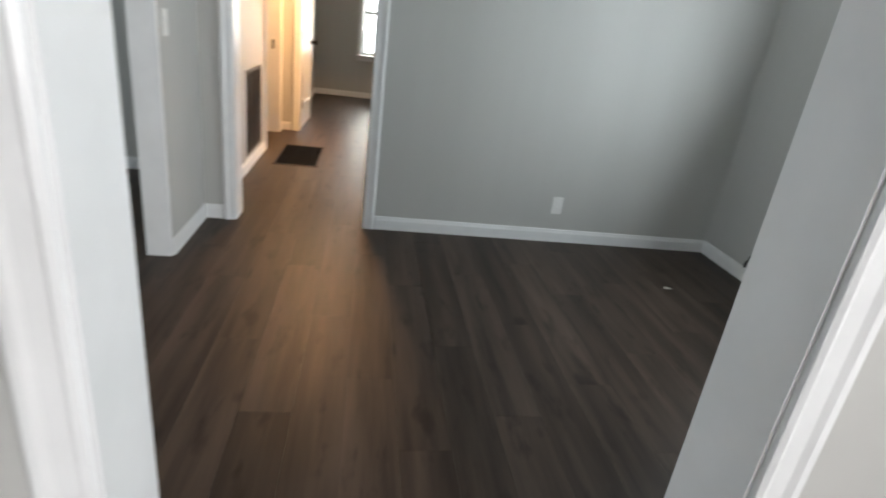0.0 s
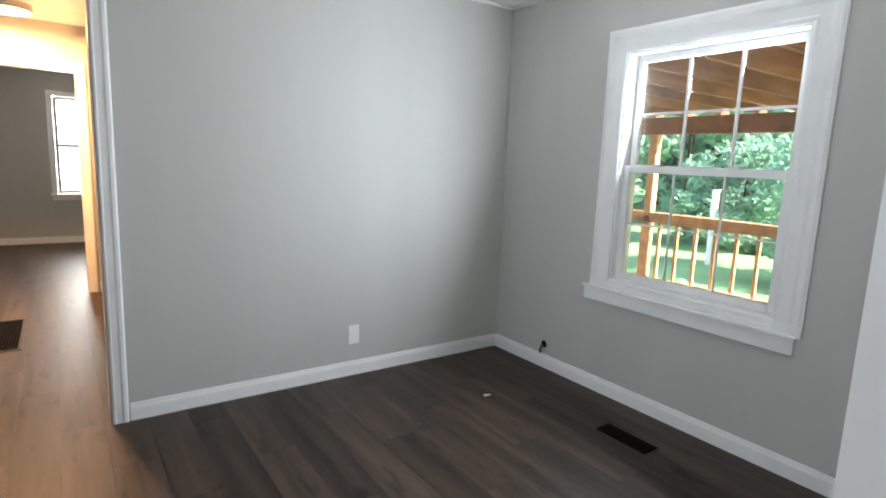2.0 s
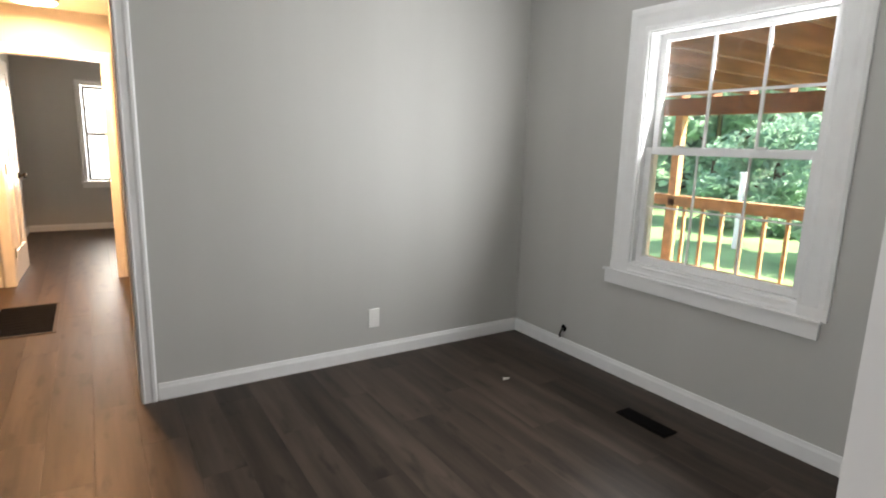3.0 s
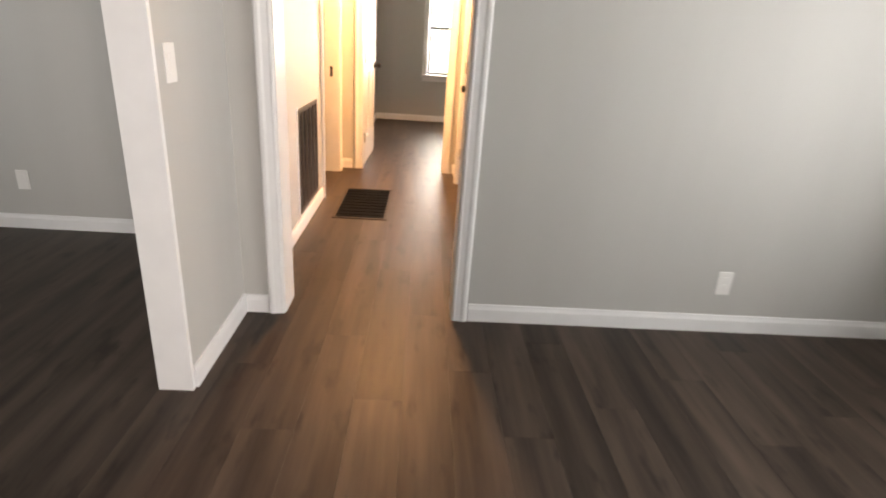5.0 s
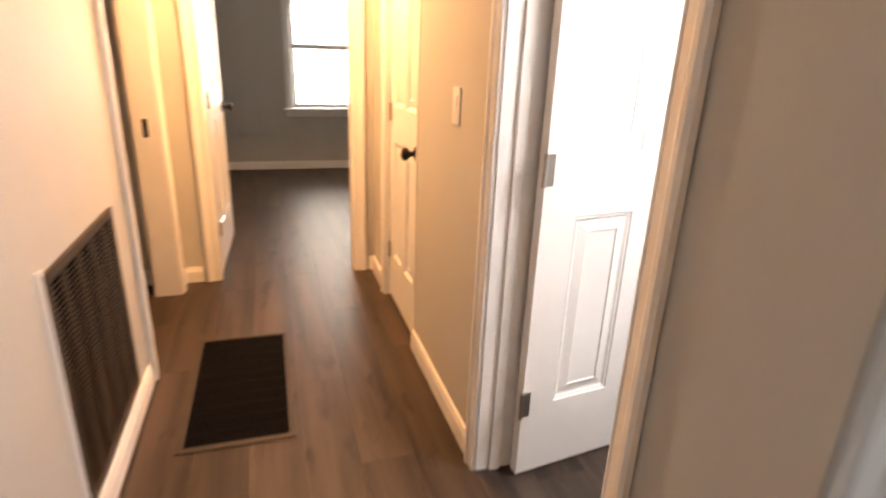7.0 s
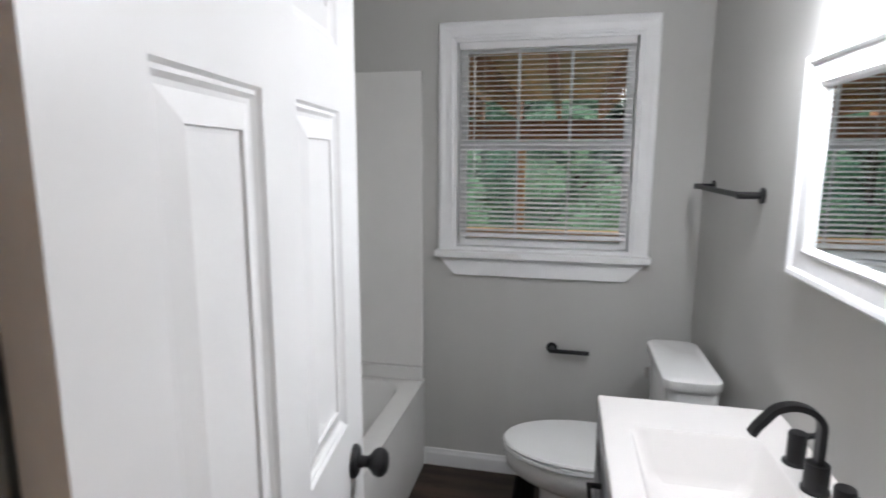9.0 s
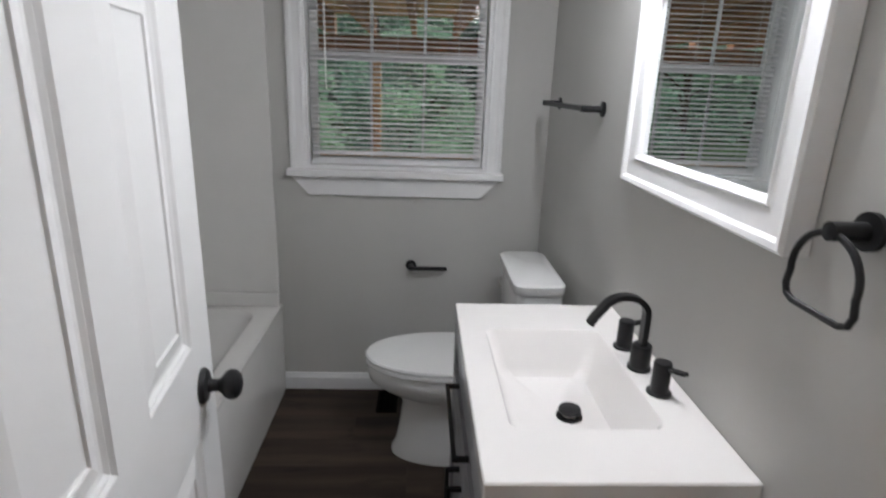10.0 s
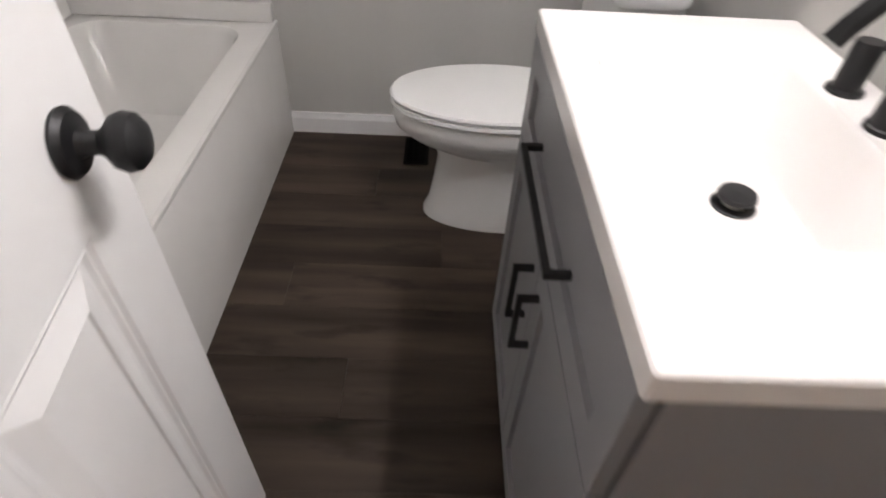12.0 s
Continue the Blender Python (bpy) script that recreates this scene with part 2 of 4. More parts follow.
wall("wall_west", "x", -5.0, -4.88, -2.6, 4.905)
wall("wall_south", "y", -2.6, -2.48, -4.88, 2.68)
wall("wall_hall_east", "x", 0.355, 0.475, 4.12, 6.97, [(4.40, 5.086, 0, 2.05), (5.935, 6.57, 0, 2.04)])
wall("wall_bedroom", "y", 6.97, 7.09, -2.9, 2.785, [(-0.575, 0.24, 0, 2.02)])
wall("wall_side_room_west", "x", -2.9, -2.78, 5.50, 6.97)
wall("wall_bath_east", "x", 2.785, 2.915, 4.12, 10.5, [(4.40, 5.22, 1.14, 2.11)])
wall("wall_bath_north", "y", 6.13, 6.25, 0.475, 2.785)
wall("wall_tub_end", "x", 1.145, 1.265, 5.52, 6.13)
wall("wall_behind_door", "y", 5.235, 5.52, 0.475, 1.265)
wall("wall_bedroom_west", "x", -0.83, -0.715, 7.09, 10.3)
wall("wall_bedroom_far", "y", 10.3, 10.42, -0.83, 2.785, [(0.04, 0.83, 0.69, 2.02)])


def baseboard(axis, face, out, s0, s1, h=0.090):
    """A run of white base moulding with an eased top edge; out is the side of the wall that it stands on."""
    prof = [(0, 0), (0.014, 0), (0.014, h * 0.72), (0.010, h * 0.86), (0.008, h), (0, h)]
    bm = bmesh.new()
    rings = []
    for s in (s0, s1):
        rings.append([bm.verts.new((face + out * d, s, z) if axis == "x" else (s, face + out * d, z)) for d, z in prof])
    n = len(prof)
    for k in range(n):
        bm.faces.new((rings[0][k], rings[0][(k + 1) % n], rings[1][(k + 1) % n], rings[1][k]))
    bm.faces.new(rings[0])
    bm.faces.new(rings[1])
    bmesh.ops.recalc_face_normals(bm, faces=bm.faces)
    tagged(part("baseboard", bm, TRIM), "white painted baseboard along the wall", "baseboard", kind="structure")


for run in (("y", 3.955, -1, 0.282, 2.666), ("x", 2.68, -1, 1.158, 3.955), ("y", 3.955, -1, -0.776, -0.675), ("x", -0.79, 1, 3.34, 3.955),
            ("y", 1.144, 1, 0.75, 2.68), ("x", -0.765, 1, 4.14, 5.878), ("x", -0.765, 1, 6.875, 6.97), ("x", 0.355, -1, 5.142, 5.93),
            ("x", 0.355, -1, 6.65, 6.97), ("y", 6.97, -1, -0.751, -0.66), ("y", 6.97, -1, 0.322, 0.341), ("y", 4.905, -1, -4.88, -0.88),
            ("y", 10.3, -1, -0.701, 2.785), ("x", -0.715, 1, 7.09, 10.286), ("x", 2.785, -1, 4.134, 5.366), ("y", 4.12, 1, 1.745, 2.785),
            ("y", 4.12, 1, 0.489, 0.98), ("x", -2.78, 1, 5.5, 6.97), ("y", 6.97, -1, -2.78, -0.88)):
    baseboard(*run)


def casing_profile(w):
    """Moulded door and window casing: (across, proud)."""
    return [(0, 0), (0, 0.011), (w * 0.12, 0.015), (w * 0.20, 0.013), (w * 0.55, 0.016), (w * 0.70, 0.021), (w * 0.88, 0.021), (w, 0.014), (w, 0)]


def casing_run(p0, p1, across, out, w, cut0=0.0, cut1=0.0):
    """A straight casing from p0 to p1, mitred by cut0 and cut1 at its ends."""
    p0, p1, across, out = Vector(p0), Vector(p1), Vector(across), Vector(out)
    along = (p1 - p0).normalized()
    bm = bmesh.new()
    rings = [[bm.verts.new(p + across * a + out * d + along * (a * c)) for a, d in casing_profile(w)] for p, c in ((p0, -cut0), (p1, cut1))]
    n = len(rings[0])
    for k in range(n):
        bm.faces.new((rings[0][k], rings[0][(k + 1) % n], rings[1][(k + 1) % n], rings[1][k]))
    bm.faces.new(rings[0])
    bm.faces.new(rings[1])
    bmesh.ops.recalc_face_normals(bm, faces=bm.faces)
    return bm


def doorway(name, axis, f0, f1, s0, s1, top, w=0.062, sides=(True, True), skip=(), reveal=None, reveal_hi=None, label="white cased doorway with moulded trim"):
    """Jamb boards in an opening and casing on its two faces (f0 looks to the lower side)."""
    th = thing(name, pose(0, 0, 0), label, "doorway", kind="structure")
    j = 0.016

    def P(s, f, z):
        return (f, s, z) if axis == "x" else (s, f, z)

    def jb(sa, sb, za, zb):
        return box(*((f0 - 0.003, f1 + 0.003, sa, sb) if axis == "x" else (sa, sb, f0 - 0.003, f1 + 0.003)), za, zb)

    part("jamb", jb(s0, s0 + j, 0, top - j), reveal or TRIM, th)
    part("jamb", jb(s1 - j, s1, 0, top - j), reveal_hi or reveal or TRIM, th)
    part("head_jamb", jb(s0, s1, top - j, top), reveal or TRIM, th)
    for face, out, on in ((f0 - 0.003, -1, sides[0]), (f1 + 0.003, 1, sides[1])):
        if not on:
            continue
        o = P(0, out, 0)
        lo, hi = s0 + j - 0.006, s1 - j + 0.006
        if "lo" not in skip:
            part("casing", casing_run(P(lo, face, 0), P(lo, face, top - j), P(-1, 0, 0), o, w, 0, 1), TRIM, th)
        if "hi" not in skip:
            part("casing", casing_run(P(hi, face, 0), P(hi, face, top - j), P(1, 0, 0), o, w, 0, 1), TRIM, th)
        part("head_casing", casing_run(P(lo, face, top - j), P(hi, face, top - j), (0, 0, 1), o, w, 1, 1), TRIM, th)
    return th


doorway("doorway_kitchen", "y", 1.007, 1.144, -0.105, 0.748, 2.05, sides=(True, False))
# hall: east jamb takes the wall grey to paint in its shade
doorway("doorway_hall", "y", 3.955, 4.12, -0.61, 0.217, 2.05, w=0.070, sides=(True, False), reveal_hi=PAINT)
bath_frame = doorway("doorway_bath", "x", 0.355, 0.475, 4.40, 5.086, 2.05, sides=(True, False))
for y0, y1 in ((4.416, 4.426), (5.060, 5.070)):
    part("door_stop", box(0.398, 0.434, y0, y1, 0, 2.034, 0.003), TRIM, bath_frame)
doorway("doorway_side_room", "x", -0.88, -0.765, 5.95, 6.80, 2.04)
doorway("doorway_bedroom", "y", 6.97, 7.09, -0.575, 0.24, 2.02, w=0.075)
doorway("doorway_closet", "x", 0.355, 0.475, 5.935, 6.57, 2.04, sides=(True, False), skip=("lo",))

cap = thing("wall_end_trim", pose(0, 0, 0), "white boards that case the end of the stub wall", "trim", kind="structure")
part("end_board", box(-0.914, -0.786, 3.315, 3.335, 0, 2.10, 0.002), TRIM, cap)
tagged(part("crown_trim", box(-0.79, 2.68, 3.935, 3.955, 2.378, 2.40, 0.006), CEIL), "thin white trim where wall meets ceiling", "trim", kind="structure")
tagged(part("crown_trim", box(2.66, 2.68, 1.144, 3.935, 2.378, 2.40, 0.006), CEIL), "thin white trim where wall meets ceiling", "trim", kind="structure")
tagged(part("corner_trim", box(2.668, 2.68, 3.943, 3.955, 0.085, 2.378, 0.004), PAINT), "grey painted bead in the wall corner", "trim", kind="structure")


# ---- windows ----
def sash(th, x, y0, y1, z0, z1, depth, cols, rows, rail=0.035, bar=0.014):
    fr = part("sash_frame", box(x, x + depth, y0, y0 + rail, z0, z1, 0.003), TRIM, th)
    part("sash_stile", box(x, x + depth, y1 - rail, y1, z0, z1, 0.003), TRIM, fr)
    part("sash_rail", box(x, x + depth, y0 + rail, y1 - rail, z0, z0 + rail, 0.003), TRIM, fr)
    part("sash_rail", box(x, x + depth, y0 + rail, y1 - rail, z1 - rail, z1, 0.003), TRIM, fr)
    a0, a1, b0, b1 = y0 + rail, y1 - rail, z0 + rail, z1 - rail
    m = x + depth / 2
    for c in range(1, cols):
        y = a0 + (a1 - a0) * c / cols
        part("glazing_bar", box(m - 0.006, m + 0.006, y - bar / 2, y + bar / 2, b0, b1), TRIM, fr)
    for r in range(1, rows):
        z = b0 + (b1 - b0) * r / rows
        part("glazing_bar", box(m - 0.004, m + 0.004, a0, a1, z - bar / 2, z + bar / 2), TRIM, fr)
    g = part("glass_pane", box(m + 0.008, m + 0.011, a0, a1, b0, b1), GLASS, fr)
    g.visible_shadow = False


def frame_window(name, xf, xo, y0, y1, z0, z1, w, label):
    """Jamb lining and casing of a window in an east wall: face xf, outer face xo, opening y0..y1, z0..z1."""
    th = thing(name, pose(0, 0, 0), label, "window", kind="structure")
    part("window_jamb", box(xf, xo, y0, y0 + 0.012, z0, z1), TRIM, th)
    part("window_jamb", box(xf, xo, y1 - 0.012, y1, z0, z1), TRIM, th)
    part("window_head", box(xf, xo, y0 + 0.012, y1 - 0.012, z1 - 0.012, z1), TRIM, th)
    part("window_bed", box(xf, xo, y0 + 0.012, y1 - 0.012, z0, z0 + 0.012), TRIM, th)
    o = (-1, 0, 0)
    part("casing", casing_run((xf, y0, z0), (xf, y0, z1), (0, -1, 0), o, w, 0, 1), TRIM, th)
    part("casing", casing_run((xf, y1, z0), (xf, y1, z1), (0, 1, 0), o, w, 0, 1), TRIM, th)
    part("head_casing", casing_run((xf, y0, z1), (xf, y1, z1), (0, 0, 1), o, w, 1, 1), TRIM, th)
    return th


win = frame_window("window_dining", 2.68, 2.83, 2.055, 2.975, 0.70, 1.98, 0.125, "white double-hung window with six-light sashes facing the porch")
win_low = part("lower_casing", casing_run((2.68, 2.055, 0.70), (2.68, 2.975, 0.70), (0, 0, -1), (-1, 0, 0), 0.055, 0, 0), TRIM, win)
part("window_sill", box(2.648, 2.68, 1.945, 3.145, 0.636, 0.650, 0.004), TRIM, win)
part("apron", box(2.660, 2.68, 1.955, 3.135, 0.560, 0.636, 0.003), TRIM, win)
part("casing_foot", box(2.662, 2.68, 1.93, 2.055, 0.645, 0.70), TRIM, win)
part("casing_foot", box(2.662, 2.68, 2.975, 3.10, 0.645, 0.70), TRIM, win)
sash(win, 2.755, 2.075, 2.955, 1.335, 1.965, 0.030, 3, 2)
sash(win, 2.715, 2.067, 2.963, 0.713, 1.365, 0.030, 3, 2, rail=0.038, bar=0.009)
for yy in (2.30, 2.72):
    part("sash_lock", box(2.700, 2.728, yy, yy + 0.05, 1.365, 1.378, 0.004), PLATE, win)

wb = frame_window("window_bath", 2.785, 2.915, 4.40, 5.22, 1.14, 2.11, 0.072, "white double-hung bathroom window with moulded casing and sill")
part("window_sill", box(2.730, 2.785, 4.318, 5.304, 1.108, 1.140, 0.006), TRIM, wb)
bm = bmesh.new()
q = [(4.42, 1.020), (5.21, 1.020), (5.292, 1.108), (4.33, 1.108)]
va = [bm.verts.new((2.765, y, z)) for y, z in q]
vb = [bm.verts.new((2.785, y, z)) for y, z in q]
bm.faces.new(va)
bm.faces.new(vb[::-1])
for k in range(4):
    bm.faces.new((va[k], vb[k], vb[(k + 1) % 4], va[(k + 1) % 4]))
bmesh.ops.recalc_face_normals(bm, faces=bm.faces)
part("apron", bm, TRIM, wb)
sash(wb, 2.870, 4.415, 5.205, 1.62, 2.095, 0.028, 3, 1)
sash(wb, 2.840, 4.415, 5.205, 1.155, 1.65, 0.028, 3, 1, bar=0.012)

bl = thing("window_blind", pose(2.813, 4.81, 1.15), "white slatted mini blind lowered over the bathroom window", "blind")
part("head_rail", box(-0.022, 0.012, -0.388, 0.388, 0.915, 0.947, 0.004), BLIND, bl)
part("bottom_rail", box(-0.016, 0.012, -0.385, 0.385, 0.052, 0.072, 0.004), BLIND, bl)
slat_me = None
for k in range(37):
    if slat_me is None:
        b2 = bmesh.new()
        rows_ = []
        for i in range(4):
            d = -0.0125 + 0.025 * i / 3
            zz = 0.0022 * (1 - (d / 0.0125) ** 2) + d * 0.28
            rows_.append([b2.verts.new((d, yy, zz + o)) for yy in (-0.383, 0.383) for o in (0, 0.0007)])
        for a, b in zip(rows_, rows_[1:]):
            b2.faces.new((a[0], a[2], b[2], b[0]))
            b2.faces.new((a[1], b[1], b[3], a[3]))
        slat_me = mesh_from("slat", b2, BLIND, True)
    s = new("slat", slat_me)
    s.parent = bl
    s.location = (0, 0, 0.085 + k * 0.0223)
for yy in (-0.27, 0.0, 0.27):
    part("ladder_cord", box(-0.0135, -0.0125, yy - 0.001, yy + 0.001, 0.07, 0.92), BLIND, bl)
part("tilt_wand", sweep(bmesh.new(), [(-0.024, 0.315, 0.92), (-0.026, 0.315, 0.62), (-0.026, 0.313, 0.34)], 0.007, 0.007, (1, 0, 0), 8), PLATE, bl)

wd = thing("window_bedroom", pose(0, 0, 0), "white bedroom window, bright with daylight", "window", kind="structure")
o = (0, -1, 0)
part("casing", casing_run((0.04, 10.3, 0.69), (0.04, 10.3, 2.02), (-1, 0, 0), o, 0.07, 0, 1), TRIM, wd)
part("casing", casing_run((0.83, 10.3, 0.69), (0.83, 10.3, 2.02), (1, 0, 0), o, 0.07, 0, 1), TRIM, wd)
part("head_casing", casing_run((0.04, 10.3, 2.02), (0.83, 10.3, 2.02), (0, 0, 1), o, 0.07, 1, 1), TRIM, wd)
part("window_sill", box(-0.05, 0.92, 10.245, 10.3, 0.665, 0.69, 0.005), TRIM, wd)
part("apron", box(-0.03, 0.90, 10.282, 10.3, 0.60, 0.665, 0.003), TRIM, wd)
for z0, z1, yy in ((0.695, 1.37, 10.335), (1.34, 2.015, 10.37)):
    part("sash_stile", box(0.045, 0.085, yy, yy + 0.03, z0, z1), TRIM, wd)
    part("sash_stile", box(0.785, 0.825, yy, yy + 0.03, z0, z1), TRIM, wd)
    part("sash_rail", box(0.085, 0.785, yy, yy + 0.03, z0, z0 + 0.04), TRIM, wd)
    part("sash_rail", box(0.085, 0.785, yy, yy + 0.03, z1 - 0.04, z1), TRIM, wd)
    part("glazing_bar", box(0.085, 0.785, yy + 0.006, yy + 0.012, (z0 + z1) / 2 - 0.008, (z0 + z1) / 2 + 0.008), TRIM, wd)
    g = part("glass_pane", box(0.085, 0.785, yy + 0.013, yy + 0.016, z0 + 0.04, z1 - 0.04), GLASS, wd)
    g.visible_shadow = False


# ---- doors ----
def knob(parent, m):
    """Round black knob on its rosette; local z points away from the door."""
    k = part("knob", lathe(bmesh.new(), [(0.0001, 0), (0.033, 0), (0.034, 0.004), (0.029, 0.010), (0.014, 0.013), (0.0115, 0.020), (0.0115, 0.030), (0.016, 0.036), (0.025, 0.043), (0.0285, 0.052), (0.0265, 0.062), (0.019, 0.069), (0.010, 0.0715), (0.0001, 0.072)], m, 44), BLACK, parent, "round black knob", True)
    return k


def hinge(parent, x, y, z, d=1):
    part("hinge", lathe(add_box(bmesh.new(), x, x + 0.030, y - 0.002, y + 0.001, z - 0.044, z + 0.044), [(0.0001, -0.046), (0.0065, -0.046), (0.0065, 0.046), (0.0001, 0.046)], Matrix.Translation((x - 0.004, y - 0.005 * d, z)), 12), STEEL, parent, "nickel butt hinge")


def six_panel_door(name, m, w, h, label, knob_x, hinge_zs=(0.28, 1.03, 1.80), hinge_side=-1, knob_z=0.99):
    """A white six-panel door; local x from the hinge edge, y the thickness (0 to 0.035), z up."""
    th = thing(name, m, label, "door")
    st, mu, t = 0.108 * w / 0.71, 0.104 * w / 0.71, 0.035
    pw = (w - 2 * st - mu) / 2
    cols = [(st, st + pw), (st + pw + mu, w - st)]
    rows = [(0.268, 0.890), (1.070, 1.656), (1.765, h - 0.115)]
    bm = bmesh.new()
    xs = [0, cols[0][0], cols[0][1], cols[1][0], cols[1][1], w]
    zs = [0.012] + [v for r in rows for v in r] + [h]
    for i in range(5):
        for k in range(len(zs) - 1):
            if i in (1, 3) and k % 2 == 1:
                continue
            add_box(bm, xs[i], xs[i + 1], 0, t, zs[k], zs[k + 1])
    bmesh.ops.remove_doubles(bm, verts=bm.verts, dist=0.0004)
    part("door_leaf", bm, DOORW, th)
    for c0, c1 in cols:
        for r0, r1 in rows:
            p = bmesh.new()
            for s, y in ((1, 0), (-1, t)):
                # moulded edge, flat field and raised centre
                steps = [(0, 0), (0.004, 0.006), (0.009, 0.004), (0.014, 0.009), (0.020, 0.010), (0.050, 0.002), (0.0515, 0.006), (0.056, 0.0065)]
                rings = []
                for a, dp in steps:
                    yy = y + s * dp
                    rings.append([p.verts.new(v) for v in ((c0 + a, yy, r0 + a), (c1 - a, yy, r0 + a), (c1 - a, yy, r1 - a), (c0 + a, yy, r1 - a))])
                for a, b in zip(rings, rings[1:]):
                    for k in range(4):
                        f = (a[k], a[(k + 1) % 4], b[(k + 1) % 4], b[k])
                        p.faces.new(f if s > 0 else f[::-1])
                p.faces.new(rings[-1] if s > 0 else rings[-1][::-1])
            bmesh.ops.recalc_face_normals(p, faces=p.faces)
            part("panel", p, DOORW, th)
    knob(th, pose(knob_x, 0, knob_z, 90, 0, 0))
    knob(th, pose(knob_x, t, knob_z, -90, 0, 0))
    for z in hinge_zs:
        hinge(th, -0.002, 0.0 if hinge_side < 0 else t, z, 1 if hinge_side < 0 else -1)
    return th


six_panel_door("bath_door", pose(0.470, 5.010, 0, 0, 0, 7.4), 0.783, 2.03, "white six-panel bathroom door standing open, black knob", 0.700, knob_z=0.974)
# closet door, shut, hinged at its far edge
six_panel_door("closet_door", pose(0.372, 6.552, 0, 0, 0, -90), 0.600, 2.02, "white six-panel closet door, shut, with black knob", 0.545, knob_z=0.905)
six_panel_door("bedroom_door", pose(-0.557, 7.10, 0, 0, 0, 88), 0.76, 2.00, "white bedroom door standing wide open, black knob", 0.70, knob_z=0.93)
strike = tagged(part("strike_plate", box(-0.84, -0.815, 6.7825, 6.784, 0.87, 0.96, 0.0005), BLACK), "black strike plate on the white door jamb", "strike plate")


# ---- small fittings ----
def wall_plate(name, m, label, toggles=0):
    """Plate in local x (width), z (height), out along -y."""
    th = thing(name, m, label, "outlet" if not toggles else "light switch")
    part("plate", box(-0.036, 0.036, -0.006, 0, -0.060, 0.060, 0.003), PLATE, th)
    if toggles:
        part("rocker", box(-0.016, 0.016, -0.010, -0.0065, -0.033, 0.033, 0.002), PLATE, th)
    else:
        for z in (-0.020, 0.020):
            part("socket", box(-0.016, 0.016, -0.0085, -0.0065, z - 0.014, z + 0.014, 0.001), PLATE, th)
    return th


wall_plate("wall_outlet", pose(1.512, 3.955, 0.262), "white wall outlet plate low on the grey wall")
wall_plate("wall_outlet", pose(-2.39, 4.905, 0.310), "white wall outlet plate low on the living room wall")
wall_plate("light_switch", pose(-0.79, 3.43, 1.16, 0, 0, 90), "white rocker light switch on the stub wall", 1)
wall_plate("light_switch", pose(0.355, 5.44, 1.16, 0, 0, -90), "white rocker light switch beside the bathroom door", 1)
tst = thing("thermostat", pose(-0.765, 5.50, 1.70, 0, 0, 90), "small white round thermostat on the hall wall", "thermostat")
part("dial", lathe(bmesh.new(), [(0.0001, 0), (0.040, 0), (0.040, 0.018), (0.034, 0.026), (0.0001, 0.027)], pose(0, 0, 0, 90)), PLATE, tst, "", True)

hole = thing("cable_stub", pose(2.68, 3.455, 0.140), "black cable end poking through a ragged wall hole", "cable")
# flat black disc painted as the dark inside of the hole
part("hole_shade", lathe(bmesh.new(), [(0.0001, 0), (0.025, 0), (0.022, 0.003), (0.0001, 0.003)], pose(0, 0, 0.018, 0, -90), 9), SHADE_BLACK, hole)
part("cable", sweep(bmesh.new(), [(0.0, 0, 0.012), (-0.018, 0.004, 0.006), (-0.024, 0.010, -0.024), (-0.020, 0.012, -0.045)], 0.014, 0.014, (0, 1, 0), 8), BACKD, hole, "", True)
scrap = bmesh.new()
vs = [scrap.verts.new(v) for v in ((0, 0, 0.002), (0.045, 0.006, 0.006), (0.05, 0.018, 0.003), (0.004, 0.016, 0.009))]
f = scrap.faces.new(vs)
ex = bmesh.ops.extrude_face_region(scrap, geom=[f])
bmesh.ops.translate(scrap, vec=(0, 0, 0.0015), verts=[v for v in ex["geom"] if isinstance(v, bmesh.types.BMVert)])
bmesh.ops.recalc_face_normals(scrap, faces=scrap.faces)
sc = tagged(part("paper_scrap", scrap, PAPER), "small pale paper scrap lying on the dark floor", "scrap")
sc.matrix_world = pose(2.02, 3.27, 0.0, 0, 0, -20)


def floor_grate(name, x0, x1, y0, y1, bars, crosses, rim, mat_rim, label):
    th = thing(name, pose(x0, y0, 0), label, "floor vent")
    w, d = x1 - x0, y1 - y0
    # black sheet under the bars, painted shade instead of a recess
    part("duct_shade", box(rim * 0.6, w - rim * 0.6, rim * 0.6, d - rim * 0.6, 0.0005, 0.0015), SHADE_BLACK, th)
    fr = part("frame", box(0, w, 0, rim, 0.0005, 0.007, 0.002), mat_rim, th)
    part("frame", box(0, w, d - rim, d, 0.0005, 0.007, 0.002), mat_rim, th)
    part("frame", box(0, rim, rim, d - rim, 0.0005, 0.007, 0.002), mat_rim, th)
    part("frame", box(w - rim, w, rim, d - rim, 0.0005, 0.007, 0.002), mat_rim, th)
    me = None
    for k in range(bars):
        if me is None:
            me = mesh_from("bar", box(-0.0022, 0.0022, rim, d - rim, 0.002, 0.0062), IRON)
        s = new("bar", me)
        s.parent = th
        s.location = (rim + (w - 2 * rim) * (k + 0.5) / bars, 0, 0)
    for k in range(crosses):
        yy = rim + (d - 2 * rim) * (k + 1) / (crosses + 1)
        part("cross_bar", box(rim, w - rim, yy - 0.002, yy + 0.002, 0.002, 0.0055), IRON, th)
    return th


floor_grate("floor_grate", -0.613, -0.214, 5.395, 6.205, 26, 9, 0.022, BROWN, "large black metal return grate set in the hall floor")
floor_grate("floor_register", 2.283, 2.386, 2.372, 2.664, 9, 5, 0.012, IRON, "black metal floor register beside the dining wall")
floor_grate("floor_register", 2.56, 2.75, 4.79, 4.89, 12, 2, 0.012, IRON, "black metal floor register behind the toilet")

